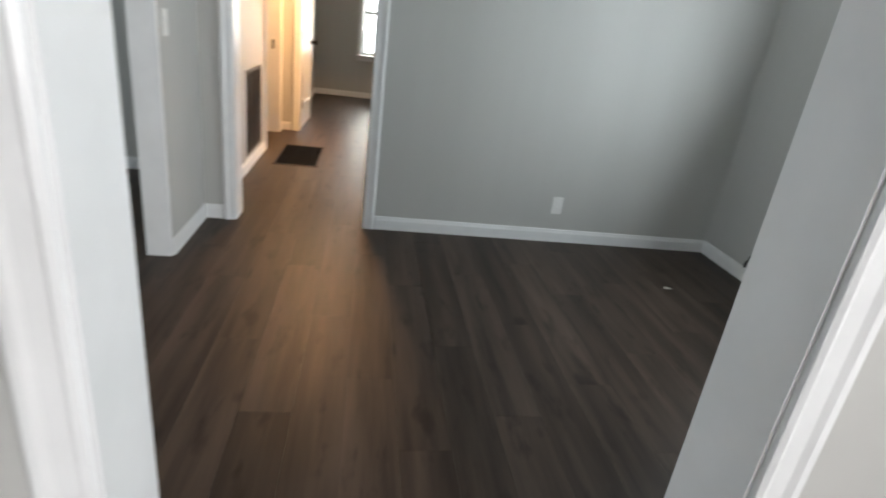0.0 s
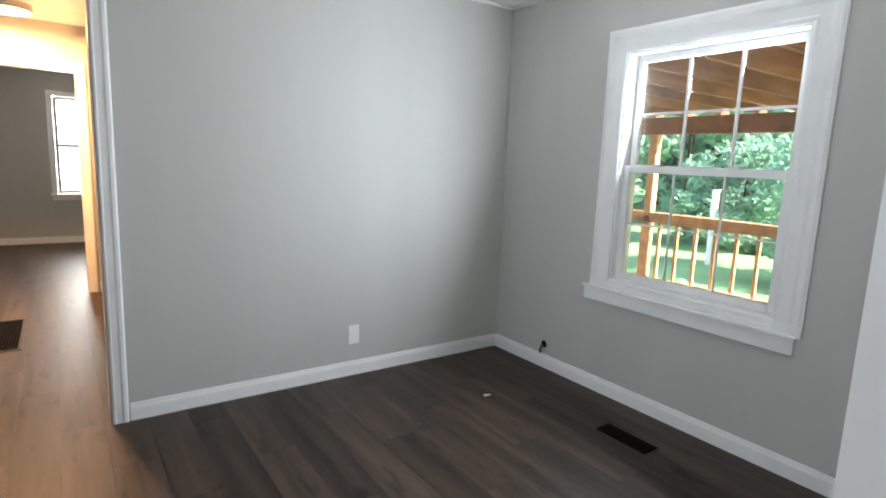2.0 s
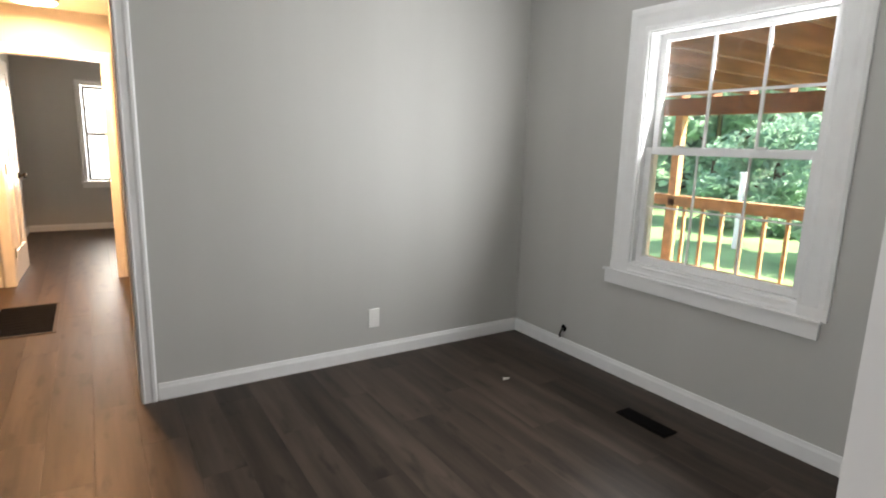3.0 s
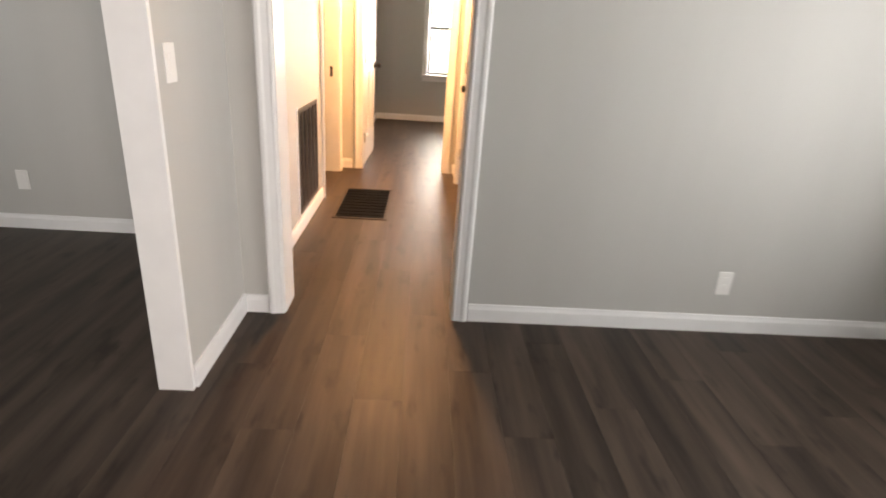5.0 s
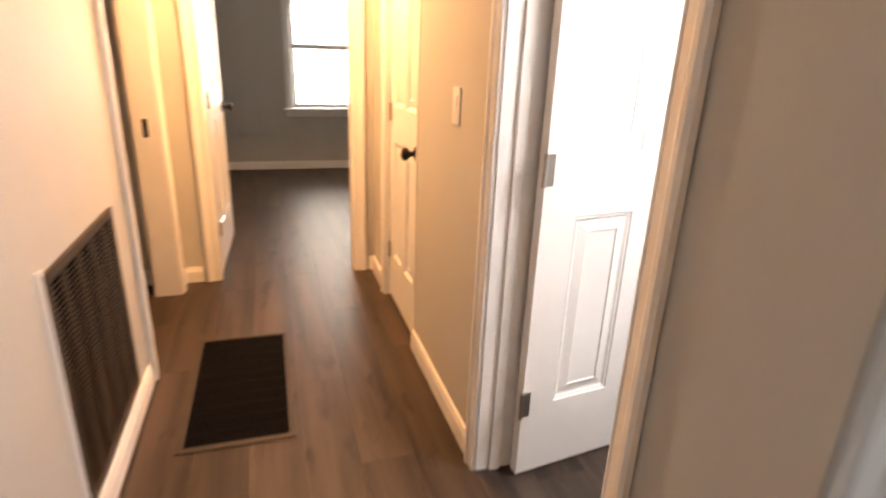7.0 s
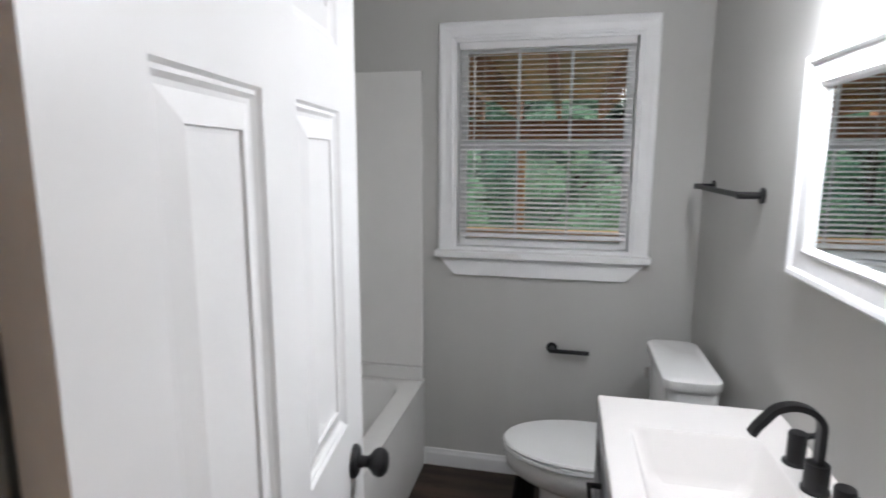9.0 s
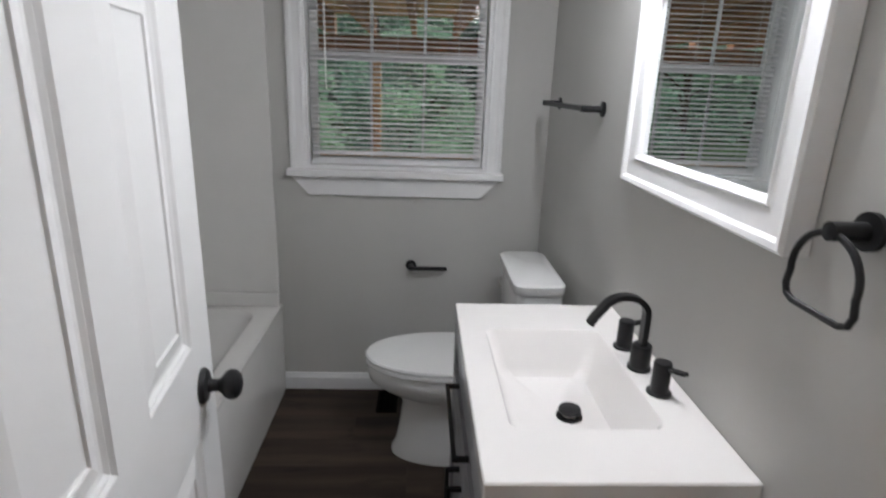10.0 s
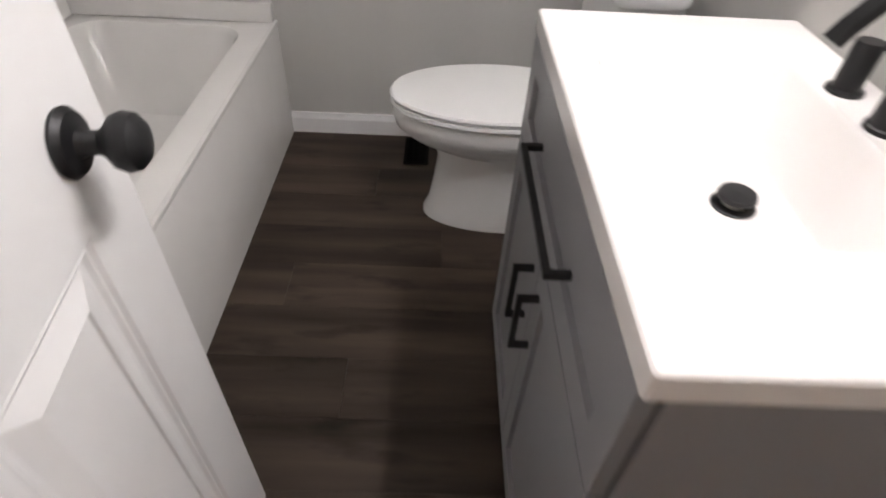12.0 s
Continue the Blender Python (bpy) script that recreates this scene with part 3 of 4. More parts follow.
gr = thing("return_grille", pose(-0.765, 5.07, 0.125), "dark brown louvred return-air grille low in the hall wall", "air grille")
gw, gh = 0.62, 0.675
# black sheet behind the louvres, the duct's shade put in as colour
part("duct_shade", box(0.0005, 0.002, 0.02, gw - 0.02, 0.02, gh - 0.02), SHADE_BLACK, gr)
part("frame", box(0.0005, 0.012, 0, gw, 0, 0.026, 0.003), BROWN, gr)
part("frame", box(0.0005, 0.012, 0, gw, gh - 0.026, gh, 0.003), BROWN, gr)
part("frame", box(0.0005, 0.012, 0, 0.026, 0.026, gh - 0.026, 0.003), BROWN, gr)
part("frame", box(0.0005, 0.012, gw - 0.026, gw, 0.026, gh - 0.026, 0.003), BROWN, gr)
for k in range(1, 5):
    yy = gw * k / 5
    part("mullion", box(0.002, 0.011, yy - 0.007, yy + 0.007, 0.026, gh - 0.026), BROWN, gr)
lou = None
for k in range(42):
    if lou is None:
        b2 = bmesh.new()
        sweep(b2, [(0.006, 0.026, 0), (0.006, gw - 0.026, 0)], 0.010, 0.0012, (0.75, 0, 0.66))
        lou = mesh_from("louvre", b2, BROWN)
    s = new("louvre", lou)
    s.parent = gr
    s.location = (0, 0, 0.034 + k * (gh - 0.068) / 41)
tagged(part("grille_trim", box(-0.765, -0.757, 5.05, 5.068, 0.11, 0.815, 0.002), TRIM), "white strip of trim beside the grille", "trim", kind="structure")

hl = thing("hall_ceiling_light", pose(-0.2, 6.42, 2.40), "round flush ceiling light with a warm glowing diffuser", "ceiling light")
part("rim", lathe(bmesh.new(), [(0.0001, 0), (0.165, 0), (0.170, -0.006), (0.170, -0.052), (0.160, -0.058), (0.158, -0.03), (0.0001, -0.03)][::-1], Matrix(), 48), STEEL, hl, "bronze-toned rim", True)
part("diffuser", lathe(bmesh.new(), [(0.0001, -0.072), (0.09, -0.070), (0.140, -0.064), (0.157, -0.055), (0.157, -0.034), (0.0001, -0.033)], Matrix(), 48), GLOWW, hl, "", True)
hatch = thing("attic_hatch", pose(-0.50, 4.75, 2.40), "white attic hatch panel with thin trim in the ceiling", "hatch", kind="structure")
part("panel", box(0.03, 0.59, 0.03, 1.27, -0.008, -0.001, 0.002), CEIL, hatch)
for b in ((0, 0.62, 0, 0.03), (0, 0.62, 1.27, 1.30), (0, 0.03, 0.03, 1.27), (0.59, 0.62, 0.03, 1.27)):
    part("trim_strip", box(*b, -0.014, -0.001, 0.003), TRIM, hatch)


# ---- bathroom ----
def rr_ring(bm, cx, cy, hx, hy, r, z, n=5):
    """Ring of vertices on a rounded rectangle."""
    out = []
    for sx, sy, a0 in ((1, 1, 0), (-1, 1, 90), (-1, -1, 180), (1, -1, 270)):
        for k in range(n + 1):
            a = radians(a0 + 90 * k / n)
            out.append(bm.verts.new((cx + sx * (hx - r) + r * math.cos(a), cy + sy * (hy - r) + r * math.sin(a), z)))
    return out


def bridge(bm, a, b):
    n = len(a)
    for k in range(n):
        bm.faces.new((a[k], a[(k + 1) % n], b[(k + 1) % n], b[k]))


def loft(rings, close_top=True, close_bottom=True, bm=None):
    for a, b in zip(rings, rings[1:]):
        bridge(bm, a, b)
    if close_bottom:
        bm.faces.new(rings[0][::-1])
    if close_top:
        bm.faces.new(rings[-1])
    bmesh.ops.recalc_face_normals(bm, faces=bm.faces)
    return bm


VX0, VX1, VY0, VY1, VT = 0.977, 1.743, 4.122, 4.590, 0.912
van = thing("vanity_cabinet", pose(VX0, VY0, 0), "grey shaker vanity cabinet with black bar pulls", "vanity")
W, D = VX1 - VX0, VY1 - VY0
for x0 in (0.008, W - 0.026):
    part("side_panel", box(x0, x0 + 0.018, 0, D - 0.028, 0.0, VT - 0.036, 0.001), CAB, van)
part("back_panel", box(0.026, W - 0.026, 0, 0.012, 0.09, VT - 0.036), CAB, van)
part("bottom_panel", box(0.026, W - 0.026, 0.012, D - 0.047, 0.09, 0.108), CAB, van)
part("face_frame", box(0.026, W - 0.026, D - 0.046, D - 0.028, 0.108, VT - 0.036), CAB, van)
part("toe_kick", box(0.026, W - 0.026, D - 0.115, D - 0.10, 0.0, 0.09), CAB, van)


def shaker(parent, name, x0, x1, z0, z1, y, rail=0.055):
    """A shaker front: frame with a recessed panel, looking to +y."""
    bm = bmesh.new()
    xs, zs = (x0, x0 + rail, x1 - rail, x1), (z0, z0 + rail, z1 - rail, z1)
    grid = {(i, k, d): bm.verts.new((xs[i], y + d, zs[k])) for i in range(4) for k in range(4) for d in (0, 0.020)}
    for i in range(3):
        for k in range(3):
            if (i, k) != (1, 1):
                for d in (0, 0.020):
                    bm.faces.new([grid[q] for q in ((i, k, d), (i + 1, k, d), (i + 1, k + 1, d), (i, k + 1, d))])
    for ring in (((0, 0), (1, 0), (2, 0), (3, 0), (3, 1), (3, 2), (3, 3), (2, 3), (1, 3), (0, 3), (0, 2), (0, 1)), ((1, 1), (1, 2), (2, 2), (2, 1))):
        for p, q in zip(ring, ring[1:] + ring[:1]):
            bm.faces.new((grid[(*p, 0)], grid[(*q, 0)], grid[(*q, 0.020)], grid[(*p, 0.020)]))
    bmesh.ops.recalc_face_normals(bm, faces=bm.faces)
    front = part(name, bm, CAB, parent)
    part("panel", box(x0 + rail, x1 - rail, y + 0.001, y + 0.010, z0 + rail, z1 - rail), CAB, front)
    return front


def bar_pull(parent, x, y, z, length, upright):
    L = length / 2
    d = Vector((0, 0, 1)) if upright else Vector((1, 0, 0))
    c = Vector((x, y, z))
    h = 0.005
    bm = bmesh.new()
    e = d * L
    add_box(bm, *(sorted((x - (h if upright else L), x + (h if upright else L)))), y + 0.026, y + 0.036, z - (L if upright else h), z + (L if upright else h), 0.001)
    for s in (-1, 1):
        p = c + d * (s * (L - h))
        add_box(bm, p.x - h, p.x + h, y, y + 0.027, p.z - h, p.z + h)
    part("handle", bm, BLACK, parent, "matt black square bar pull")


dr = shaker(van, "drawer_front", 0.010, W - 0.010, 0.672, VT - 0.042, D - 0.022)
bar_pull(dr, W / 2, D - 0.002, 0.775, 0.30, False)
dl = shaker(van, "cabinet_door", 0.010, W / 2 - 0.002, 0.095, 0.666, D - 0.022)
bar_pull(dl, W / 2 - 0.035, D - 0.002, 0.546, 0.13, True)
dr2 = shaker(van, "cabinet_door", W / 2 + 0.002, W - 0.010, 0.095, 0.666, D - 0.022)
bar_pull(dr2, W / 2 + 0.035, D - 0.002, 0.546, 0.13, True)

top = thing("sink_counter", pose(0, 0, 0), "white vanity top with an integral rectangular basin", "sink counter")
bm = bmesh.new()
cx, cy = (VX0 + VX1) / 2, (VY0 + VY1) / 2
outer_b = rr_ring(bm, cx, cy, W / 2, D / 2, 0.006, VT - 0.036)
outer_m = rr_ring(bm, cx, cy, W / 2, D / 2, 0.006, VT - 0.003)
outer_t = rr_ring(bm, cx, cy, W / 2 - 0.003, D / 2 - 0.003, 0.005, VT)
bx, by = 1.347, 4.372
hx, hy = 0.222, 0.152
r1 = rr_ring(bm, bx, by, hx, hy, 0.030, VT)
for a, b in ((outer_b, outer_m), (outer_m, outer_t), (outer_t, r1)):
    bridge(bm, a, b)
under = rr_ring(bm, bx, by, hx + 0.02, hy + 0.02, 0.03, VT - 0.036)
bridge(bm, outer_b, under)
bmesh.ops.recalc_face_normals(bm, faces=bm.faces)
part("countertop", bm, STONE, top, "", True)
bm = bmesh.new()
r1 = rr_ring(bm, bx, by, hx, hy, 0.030, VT)
r2 = rr_ring(bm, bx, by, hx - 0.006, hy - 0.005, 0.028, VT - 0.006)
r3 = rr_ring(bm, bx, by - 0.004, hx - 0.035, hy - 0.030, 0.030, VT - 0.095)
r4 = rr_ring(bm, bx, by - 0.006, hx - 0.055, hy - 0.050, 0.030, VT - 0.113)
r5 = rr_ring(bm, bx, by - 0.012, 0.05, 0.05, 0.049, VT - 0.119)
for a, b in ((r1, r2), (r2, r3), (r3, r4), (r4, r5)):
    bridge(bm, a, b)
bm.faces.new(r5)
bmesh.ops.recalc_face_normals(bm, faces=bm.faces)
bmesh.ops.reverse_faces(bm, faces=bm.faces)
part("basin", bm, STONE, top, "", True)
dn = thing("sink_drain", pose(bx, by - 0.03, VT - 0.1185), "black pop-up drain in the basin", "drain")
part("flange", lathe(bmesh.new(), [(0.0001, 0), (0.031, 0), (0.031, 0.002), (0.026, 0.004), (0.0001, 0.003)]), BLACK, dn, "", True)
part("stem", lathe(bmesh.new(), [(0.0001, 0.003), (0.017, 0.003), (0.017, 0.014), (0.0001, 0.014)]), STEEL, dn, "", True)
part("stopper", lathe(bmesh.new(), [(0.0001, 0.014), (0.026, 0.014), (0.027, 0.017), (0.025, 0.022), (0.0001, 0.024)]), BLACK, dn, "", True)

fa = thing("basin_faucet", pose(1.363, 4.186, VT), "matt black widespread faucet with a high arched spout", "faucet")
part("base", lathe(bmesh.new(), [(0.0001, 0), (0.027, 0), (0.027, 0.006), (0.023, 0.008), (0.023, 0.058), (0.021, 0.061), (0.0001, 0.061)]), BLACK, fa, "", True)
pts = [(0, 0, 0.058), (0, 0, 0.12)] + [(0, 0.052 - 0.052 * math.cos(a), 0.135 + 0.042 * math.sin(a)) for a in (math.pi * k / 14 for k in range(12))]
pts += [(0, 0.118, 0.128), (0, 0.128, 0.110)]
sp = sweep(bmesh.new(), pts, 0.024, 0.013, (1, 0, 0))
part("spout", sp, BLACK, fa, "", True)
fh = None
for x, turn in ((1.257, -60), (1.469, 10)):
    m = pose(x, 4.184, VT, 0, 0, turn)
    hd = thing("faucet_handle", m, "matt black cylindrical faucet handle with a lever", "faucet handle", "faucet handles on the vanity top")
    part("base", lathe(bmesh.new(), [(0.0001, 0), (0.026, 0), (0.026, 0.005), (0.019, 0.007), (0.019, 0.070), (0.0175, 0.073), (0.0001, 0.073)]), BLACK, hd, "", True)
    part("lever", sweep(bmesh.new(), [(0, -0.012, 0.062), (0, -0.035, 0.066), (0, -0.055, 0.070)], 0.013, 0.007, (1, 0, 0)), BLACK, hd)

mi = thing("wall_mirror", pose(0, 4.122, 0), "mirror in a wide white moulded frame on the grey wall", "mirror")
MX0, MX1, MZ0, MZ1 = 1.000, 1.690, 1.298, 1.812
prof = [(0, 0), (0, 0.040), (0.006, 0.046), (0.016, 0.044), (0.022, 0.036), (0.062, 0.034), (0.066, 0.038), (0.074, 0.034), (0.078, 0.024), (0.078, 0)]


def frame_side(p0, p1, inward):
    p0, p1, inward = Vector(p0), Vector(p1), Vector(inward)
    al = (p1 - p0).normalized()
    bm = bmesh.new()
    rings = [[bm.verts.new(p + inward * a + Vector((0, d, 0)) + al * (a * c)) for a, d in prof] for p, c in ((p0, 1), (p1, -1))]
    n = len(prof)
    for k in range(n):
        bm.faces.new((rings[0][k], rings[0][(k + 1) % n], rings[1][(k + 1) % n], rings[1][k]))
    bm.faces.new(rings[0])
    bm.faces.new(rings[1])
    bmesh.ops.recalc_face_normals(bm, faces=bm.faces)
    return bm


for a, b, c in (((MX0, 0, MZ0), (MX1, 0, MZ0), (0, 0, 1)), ((MX0, 0, MZ1), (MX1, 0, MZ1), (0, 0, -1)), ((MX0, 0, MZ0), (MX0, 0, MZ1), (1, 0, 0)), ((MX1, 0, MZ0), (MX1, 0, MZ1), (-1, 0, 0))):
    part("frame_moulding", frame_side(a, b, c), TRIM, mi)
part("mirror_glass", box(MX0 + 0.076, MX1 - 0.076, 0.010, 0.022, MZ0 + 0.076, MZ1 - 0.076), MIRROR, mi)

vl = thing("vanity_light", pose(1.365, 4.122, 2.03), "three-globe bathroom light bar above the mirror", "wall light")
part("back_plate", box(-0.30, 0.30, 0, 0.022, -0.02, 0.07, 0.005), BLACK, vl)
for x in (-0.22, 0.0, 0.22):
    a = part("arm", sweep(bmesh.new(), [(x, 0.02, 0.03), (x, 0.09, 0.045), (x, 0.145, 0.06)], 0.014, 0.014, (1, 0, 0), 8), BLACK, vl)
    g = part("shade", lathe(bmesh.new(), [(0.030, 0.06), (0.045, 0.045), (0.052, 0.0), (0.055, -0.055), (0.052, -0.055), (0.049, 0.0), (0.042, 0.042), (0.028, 0.055)], Matrix.Translation((x, 0.148, 0.0))), GLOWN, vl, "", True)
    g.visible_shadow = False

tb = thing("towel_bar", pose(2.020, 4.122, 1.468), "matt black towel bar on two wall posts", "towel bar")
for x in (0, 0.565):
    p = part("post", lathe(bmesh.new(), [(0.0001, 0), (0.024, 0), (0.024, 0.007), (0.011, 0.009), (0.011, 0.074), (0.0001, 0.076)], pose(x, 0, 0, -90)), BLACK, tb, "", True)
part("bar", box(-0.012, 0.577, 0.055, 0.073, -0.008, 0.008, 0.002), BLACK, tb)
tr = thing("towel_ring", pose(0.900, 4.122, 1.364), "matt black D-shaped towel ring on a round post", "towel ring")
part("post", lathe(bmesh.new(), [(0.0001, 0), (0.026, 0), (0.026, 0.008), (0.013, 0.010), (0.013, 0.058), (0.0001, 0.060)], pose(0, 0, 0, -90)), BLACK, tr, "", True)
pts = [(0.0, 0.05, -0.004)]
arc = [(0.062 * math.sin(radians(a)), 0.052, -0.062 + 0.059 * math.cos(radians(a))) for a in range(0, 100, 9)]
low = [(0.065, 0.052, -0.092), (0.059, 0.052, -0.106), (0.044, 0.052, -0.112)]
half = arc + low
loop = [(-x, y, z) for x, y, z in half[::-1]] + half[1:]
part("ring", sweep(bmesh.new(), loop + [loop[0]], 0.010, 0.010, (0, 1, 0), 8), BLACK, tr, "", True)
tp = thing("toilet_paper_holder", pose(2.785, 4.735, 0.680), "matt black single-arm toilet paper holder", "paper holder")
part("post", lathe(bmesh.new(), [(0.0001, 0), (0.026, 0), (0.026, 0.007), (0.011, 0.009), (0.011, 0.056), (0.0001, 0.058)], pose(0, 0, 0, 0, -90)), BLACK, tp, "", True)
part("arm", box(-0.060, -0.044, -0.172, 0.011, -0.009, 0.009, 0.003), BLACK, tp)

# toilet: tank on the wall at low y, bowl towards high y
TX = 2.290
to = thing("toilet", pose(TX, 4.125, 0), "white two-piece elongated toilet with the lid closed", "toilet")
b = bmesh.new()
part("tank", loft([rr_ring(b, 0, 0.126, 0.190, 0.074, 0.035, 0.42), rr_ring(b, 0, 0.126, 0.198, 0.080, 0.035, 0.52), rr_ring(b, 0, 0.126, 0.208, 0.086, 0.035, 0.800)], bm=b), CERAM, to, "", True)
b = bmesh.new()
part("tank_lid", loft([rr_ring(b, 0, 0.132, 0.214, 0.091, 0.040, 0.802), rr_ring(b, 0, 0.132, 0.220, 0.096, 0.042, 0.812), rr_ring(b, 0, 0.132, 0.220, 0.096, 0.042, 0.840), rr_ring(b, 0, 0.132, 0.211, 0.087, 0.040, 0.846)], bm=b), CERAM, to, "", True)
fl = part("flush_lever", sweep(bmesh.new(), [(0.170, 0.206, 0.735), (0.170, 0.226, 0.735), (0.130, 0.232, 0.730), (0.105, 0.232, 0.724)], 0.012, 0.010, (0, 0, 1), 8), STEEL, to, "chrome flush lever")


def egg(bm, hx, y0, y1, z, n=36):
    """Elongated seat outline from y0 (back, squared) to y1 (rounded front)."""
    out = []
    z *= 1.075
    c = y0 + (y1 - y0) * 0.42
    for k in range(n):
        a = 2 * math.pi * k / n
        s, co = math.sin(a), math.cos(a)
        ry = (y1 - c) if s > 0 else (c - y0)
        p = 1.0 if s > 0 else 0.72
        out.append(bm.verts.new((hx * math.copysign(abs(co) ** (1.0 if s > 0 else 0.75), co), c + ry * math.copysign(abs(s) ** p, s), z)))
    return out


b = bmesh.new()
bowl_rows = [(0.122, 0.20, 0.675, 0.0), (0.122, 0.20, 0.675, 0.02), (0.114, 0.20, 0.655, 0.06), (0.108, 0.20, 0.640, 0.14), (0.106, 0.20, 0.630, 0.225), (0.112, 0.205, 0.645, 0.262), (0.150, 0.21, 0.725, 0.300), (0.178, 0.215, 0.768, 0.335), (0.185, 0.215, 0.778, 0.375), (0.183, 0.215, 0.775, 0.398)]
part("bowl", loft([egg(b, *r) for r in bowl_rows], bm=b), CERAM, to, "", True)
b = bmesh.new()
part("base_shelf", loft([rr_ring(b, 0, 0.19, 0.15, 0.11, 0.04, 0.32), rr_ring(b, 0, 0.19, 0.185, 0.115, 0.04, 0.42)], bm=b), CERAM, to, "", True)
b = bmesh.new()
part("trapway", loft([rr_ring(b, 0, 0.27, 0.115, 0.20, 0.05, 0.0), rr_ring(b, 0, 0.27, 0.110, 0.19, 0.05, 0.05), rr_ring(b, 0, 0.25, 0.085, 0.15, 0.04, 0.31)], bm=b), CERAM, to, "", True)
b = bmesh.new()
part("seat", loft([egg(b, 0.188, 0.225, 0.780, 0.401), egg(b, 0.193, 0.223, 0.785, 0.408), egg(b, 0.191, 0.224, 0.783, 0.418)], bm=b), CERAM, to, "", True)
b = bmesh.new()
part("lid", loft([egg(b, 0.188, 0.224, 0.781, 0.421), egg(b, 0.192, 0.222, 0.785, 0.430), egg(b, 0.186, 0.228, 0.778, 0.437), egg(b, 0.10, 0.30, 0.70, 0.443)], bm=b), CERAM, to, "", True)

# bathtub and its surround
TY0, TY1, TX0, TX1, TZ = 5.366, 6.128, 1.267, 2.783, 0.463
tub = thing("bathtub", pose(0, 0, 0), "white alcove bathtub with a plain front apron", "bathtub")
b = bmesh.new()
ccx, ccy, ax, ay = (TX0 + TX1) / 2, (TY0 + TY1) / 2, (TX1 - TX0) / 2, (TY1 - TY0) / 2
rings = [rr_ring(b, ccx, ccy, ax, ay, 0.004, 0.0), rr_ring(b, ccx, ccy, ax, ay, 0.004, TZ - 0.016), rr_ring(b, ccx, ccy, ax - 0.004, ay - 0.005, 0.010, TZ - 0.004), rr_ring(b, ccx, ccy, ax - 0.012, ay - 0.014, 0.014, TZ),
         rr_ring(b, ccx, ccy + 0.01, ax - 0.075, ay - 0.085, 0.10, TZ - 0.001), rr_ring(b, ccx, ccy + 0.01, ax - 0.088, ay - 0.098, 0.10, TZ - 0.016), rr_ring(b, ccx, ccy + 0.01, ax - 0.16, ay - 0.150, 0.12, 0.14), rr_ring(b, ccx, ccy + 0.01, ax - 0.22, ay - 0.21, 0.12, 0.11)]
part("tub_shell", loft(rings, bm=b), ACRYL, tub, "", True)
part("drip_bead", box(TX0, TX1, TY0 - 0.004, TY0 + 0.010, TZ - 0.012, TZ + 0.002, 0.003), ACRYL, tub)
part("overflow", lathe(bmesh.new(), [(0.0001, 0), (0.010, 0), (0.009, 0.003), (0.0001, 0.004)], pose(TX1 - 0.03, TY0 + 0.004, TZ - 0.035, 90)), BACKD, tub)
su = thing("tub_surround", pose(0, 0, 0), "white moulded panels lining the walls above the tub", "tub surround")
part("end_panel", box(2.765, 2.784, 5.372, 6.127, 0.535, 1.975, 0.005), ACRYL, su)
part("end_ledge", box(2.745, 2.784, 5.372, 6.127, TZ + 0.001, 0.533, 0.006), ACRYL, su)
part("back_panel", box(1.269, 2.764, 6.108, 6.127, 0.535, 1.975, 0.005), ACRYL, su)
part("back_ledge", box(1.269, 2.744, 6.090, 6.127, TZ + 0.001, 0.533, 0.006), ACRYL, su)
part("end_panel", box(1.267, 1.283, 5.53, 6.107, 0.535, 1.975, 0.005), ACRYL, su)

# kitchen counter beside the doorway where the walk begins
kc = thing("kitchen_counter", pose(-1.35, 0.40, 0), "grey marbled counter end beside the kitchen doorway", "counter")
part("countertop", box(0, 1.13, 0, 0.585, 0.875, 0.915, 0.004), MARBLE, kc)
part("base_cabinet", box(0.01, 1.11, 0.02, 0.58, 0.0, 0.875, 0.002), TRIM, kc)

# ---- porch and garden ----
GZ = -0.75
tagged(part("ground", box(2.92, 400, -300, 300, GZ - 0.3, GZ), GRASS), "wide mown green lawn", "lawn", kind="structure")
tagged(part("ground", box(-300, 2.92, -300, -2.7, GZ - 0.3, GZ), GRASS), "wide mown green lawn", "lawn", kind="structure")
tagged(part("ground", box(-300, 2.92, 10.6, 300, GZ - 0.3, GZ), GRASS), "wide mown green lawn", "lawn", kind="structure")
tagged(part("ground", box(-300, -5.1, -2.7, 10.6, GZ - 0.3, GZ), GRASS), "wide mown green lawn", "lawn", kind="structure")
# added board that glows in place of bright daylight outside
tagged(part("backdrop", box(-4, 5, 12.4, 12.45, -0.7, 6), SKYB), "glowing white board added as backdrop beyond the bedroom window", "backdrop", kind="structure")
PX = 6.2
porch = thing("porch", pose(0, 0, 0), "timber porch with a joisted roof, posts and railing", "porch")
dk = None
for k in range(22):
    if dk is None:
        dk = mesh_from("deck_board", box(0, 0.140, -3.0, 9.0, -0.035, 0), PINE)
    s = new("deck_board", dk)
    s.parent = porch
    s.location = (2.925 + k * 0.1475, 0, -0.18)
jm = None
for k in range(27):
    if jm is None:
        jm = mesh_from("joist", box(2.925, PX + 0.12, -0.02, 0.02, 1.97, 2.17), DARKPINE)
    s = new("joist", jm)
    s.parent = porch
    s.location = (0, -2.6 + k * 0.41, 0)
rb = None
for k in range(24):
    if rb is None:
        rb = mesh_from("roof_board", box(0, 0.138, -3.0, 9.0, 2.171, 2.20), PINE)
    s = new("roof_board", rb)
    s.parent = porch
    s.location = (2.834 + k * 0.142, 0, 0)
part("beam", box(PX - 0.06, PX - 0.02, -3, 9, 1.77, 1.968, 0.003), DARKPINE, porch)
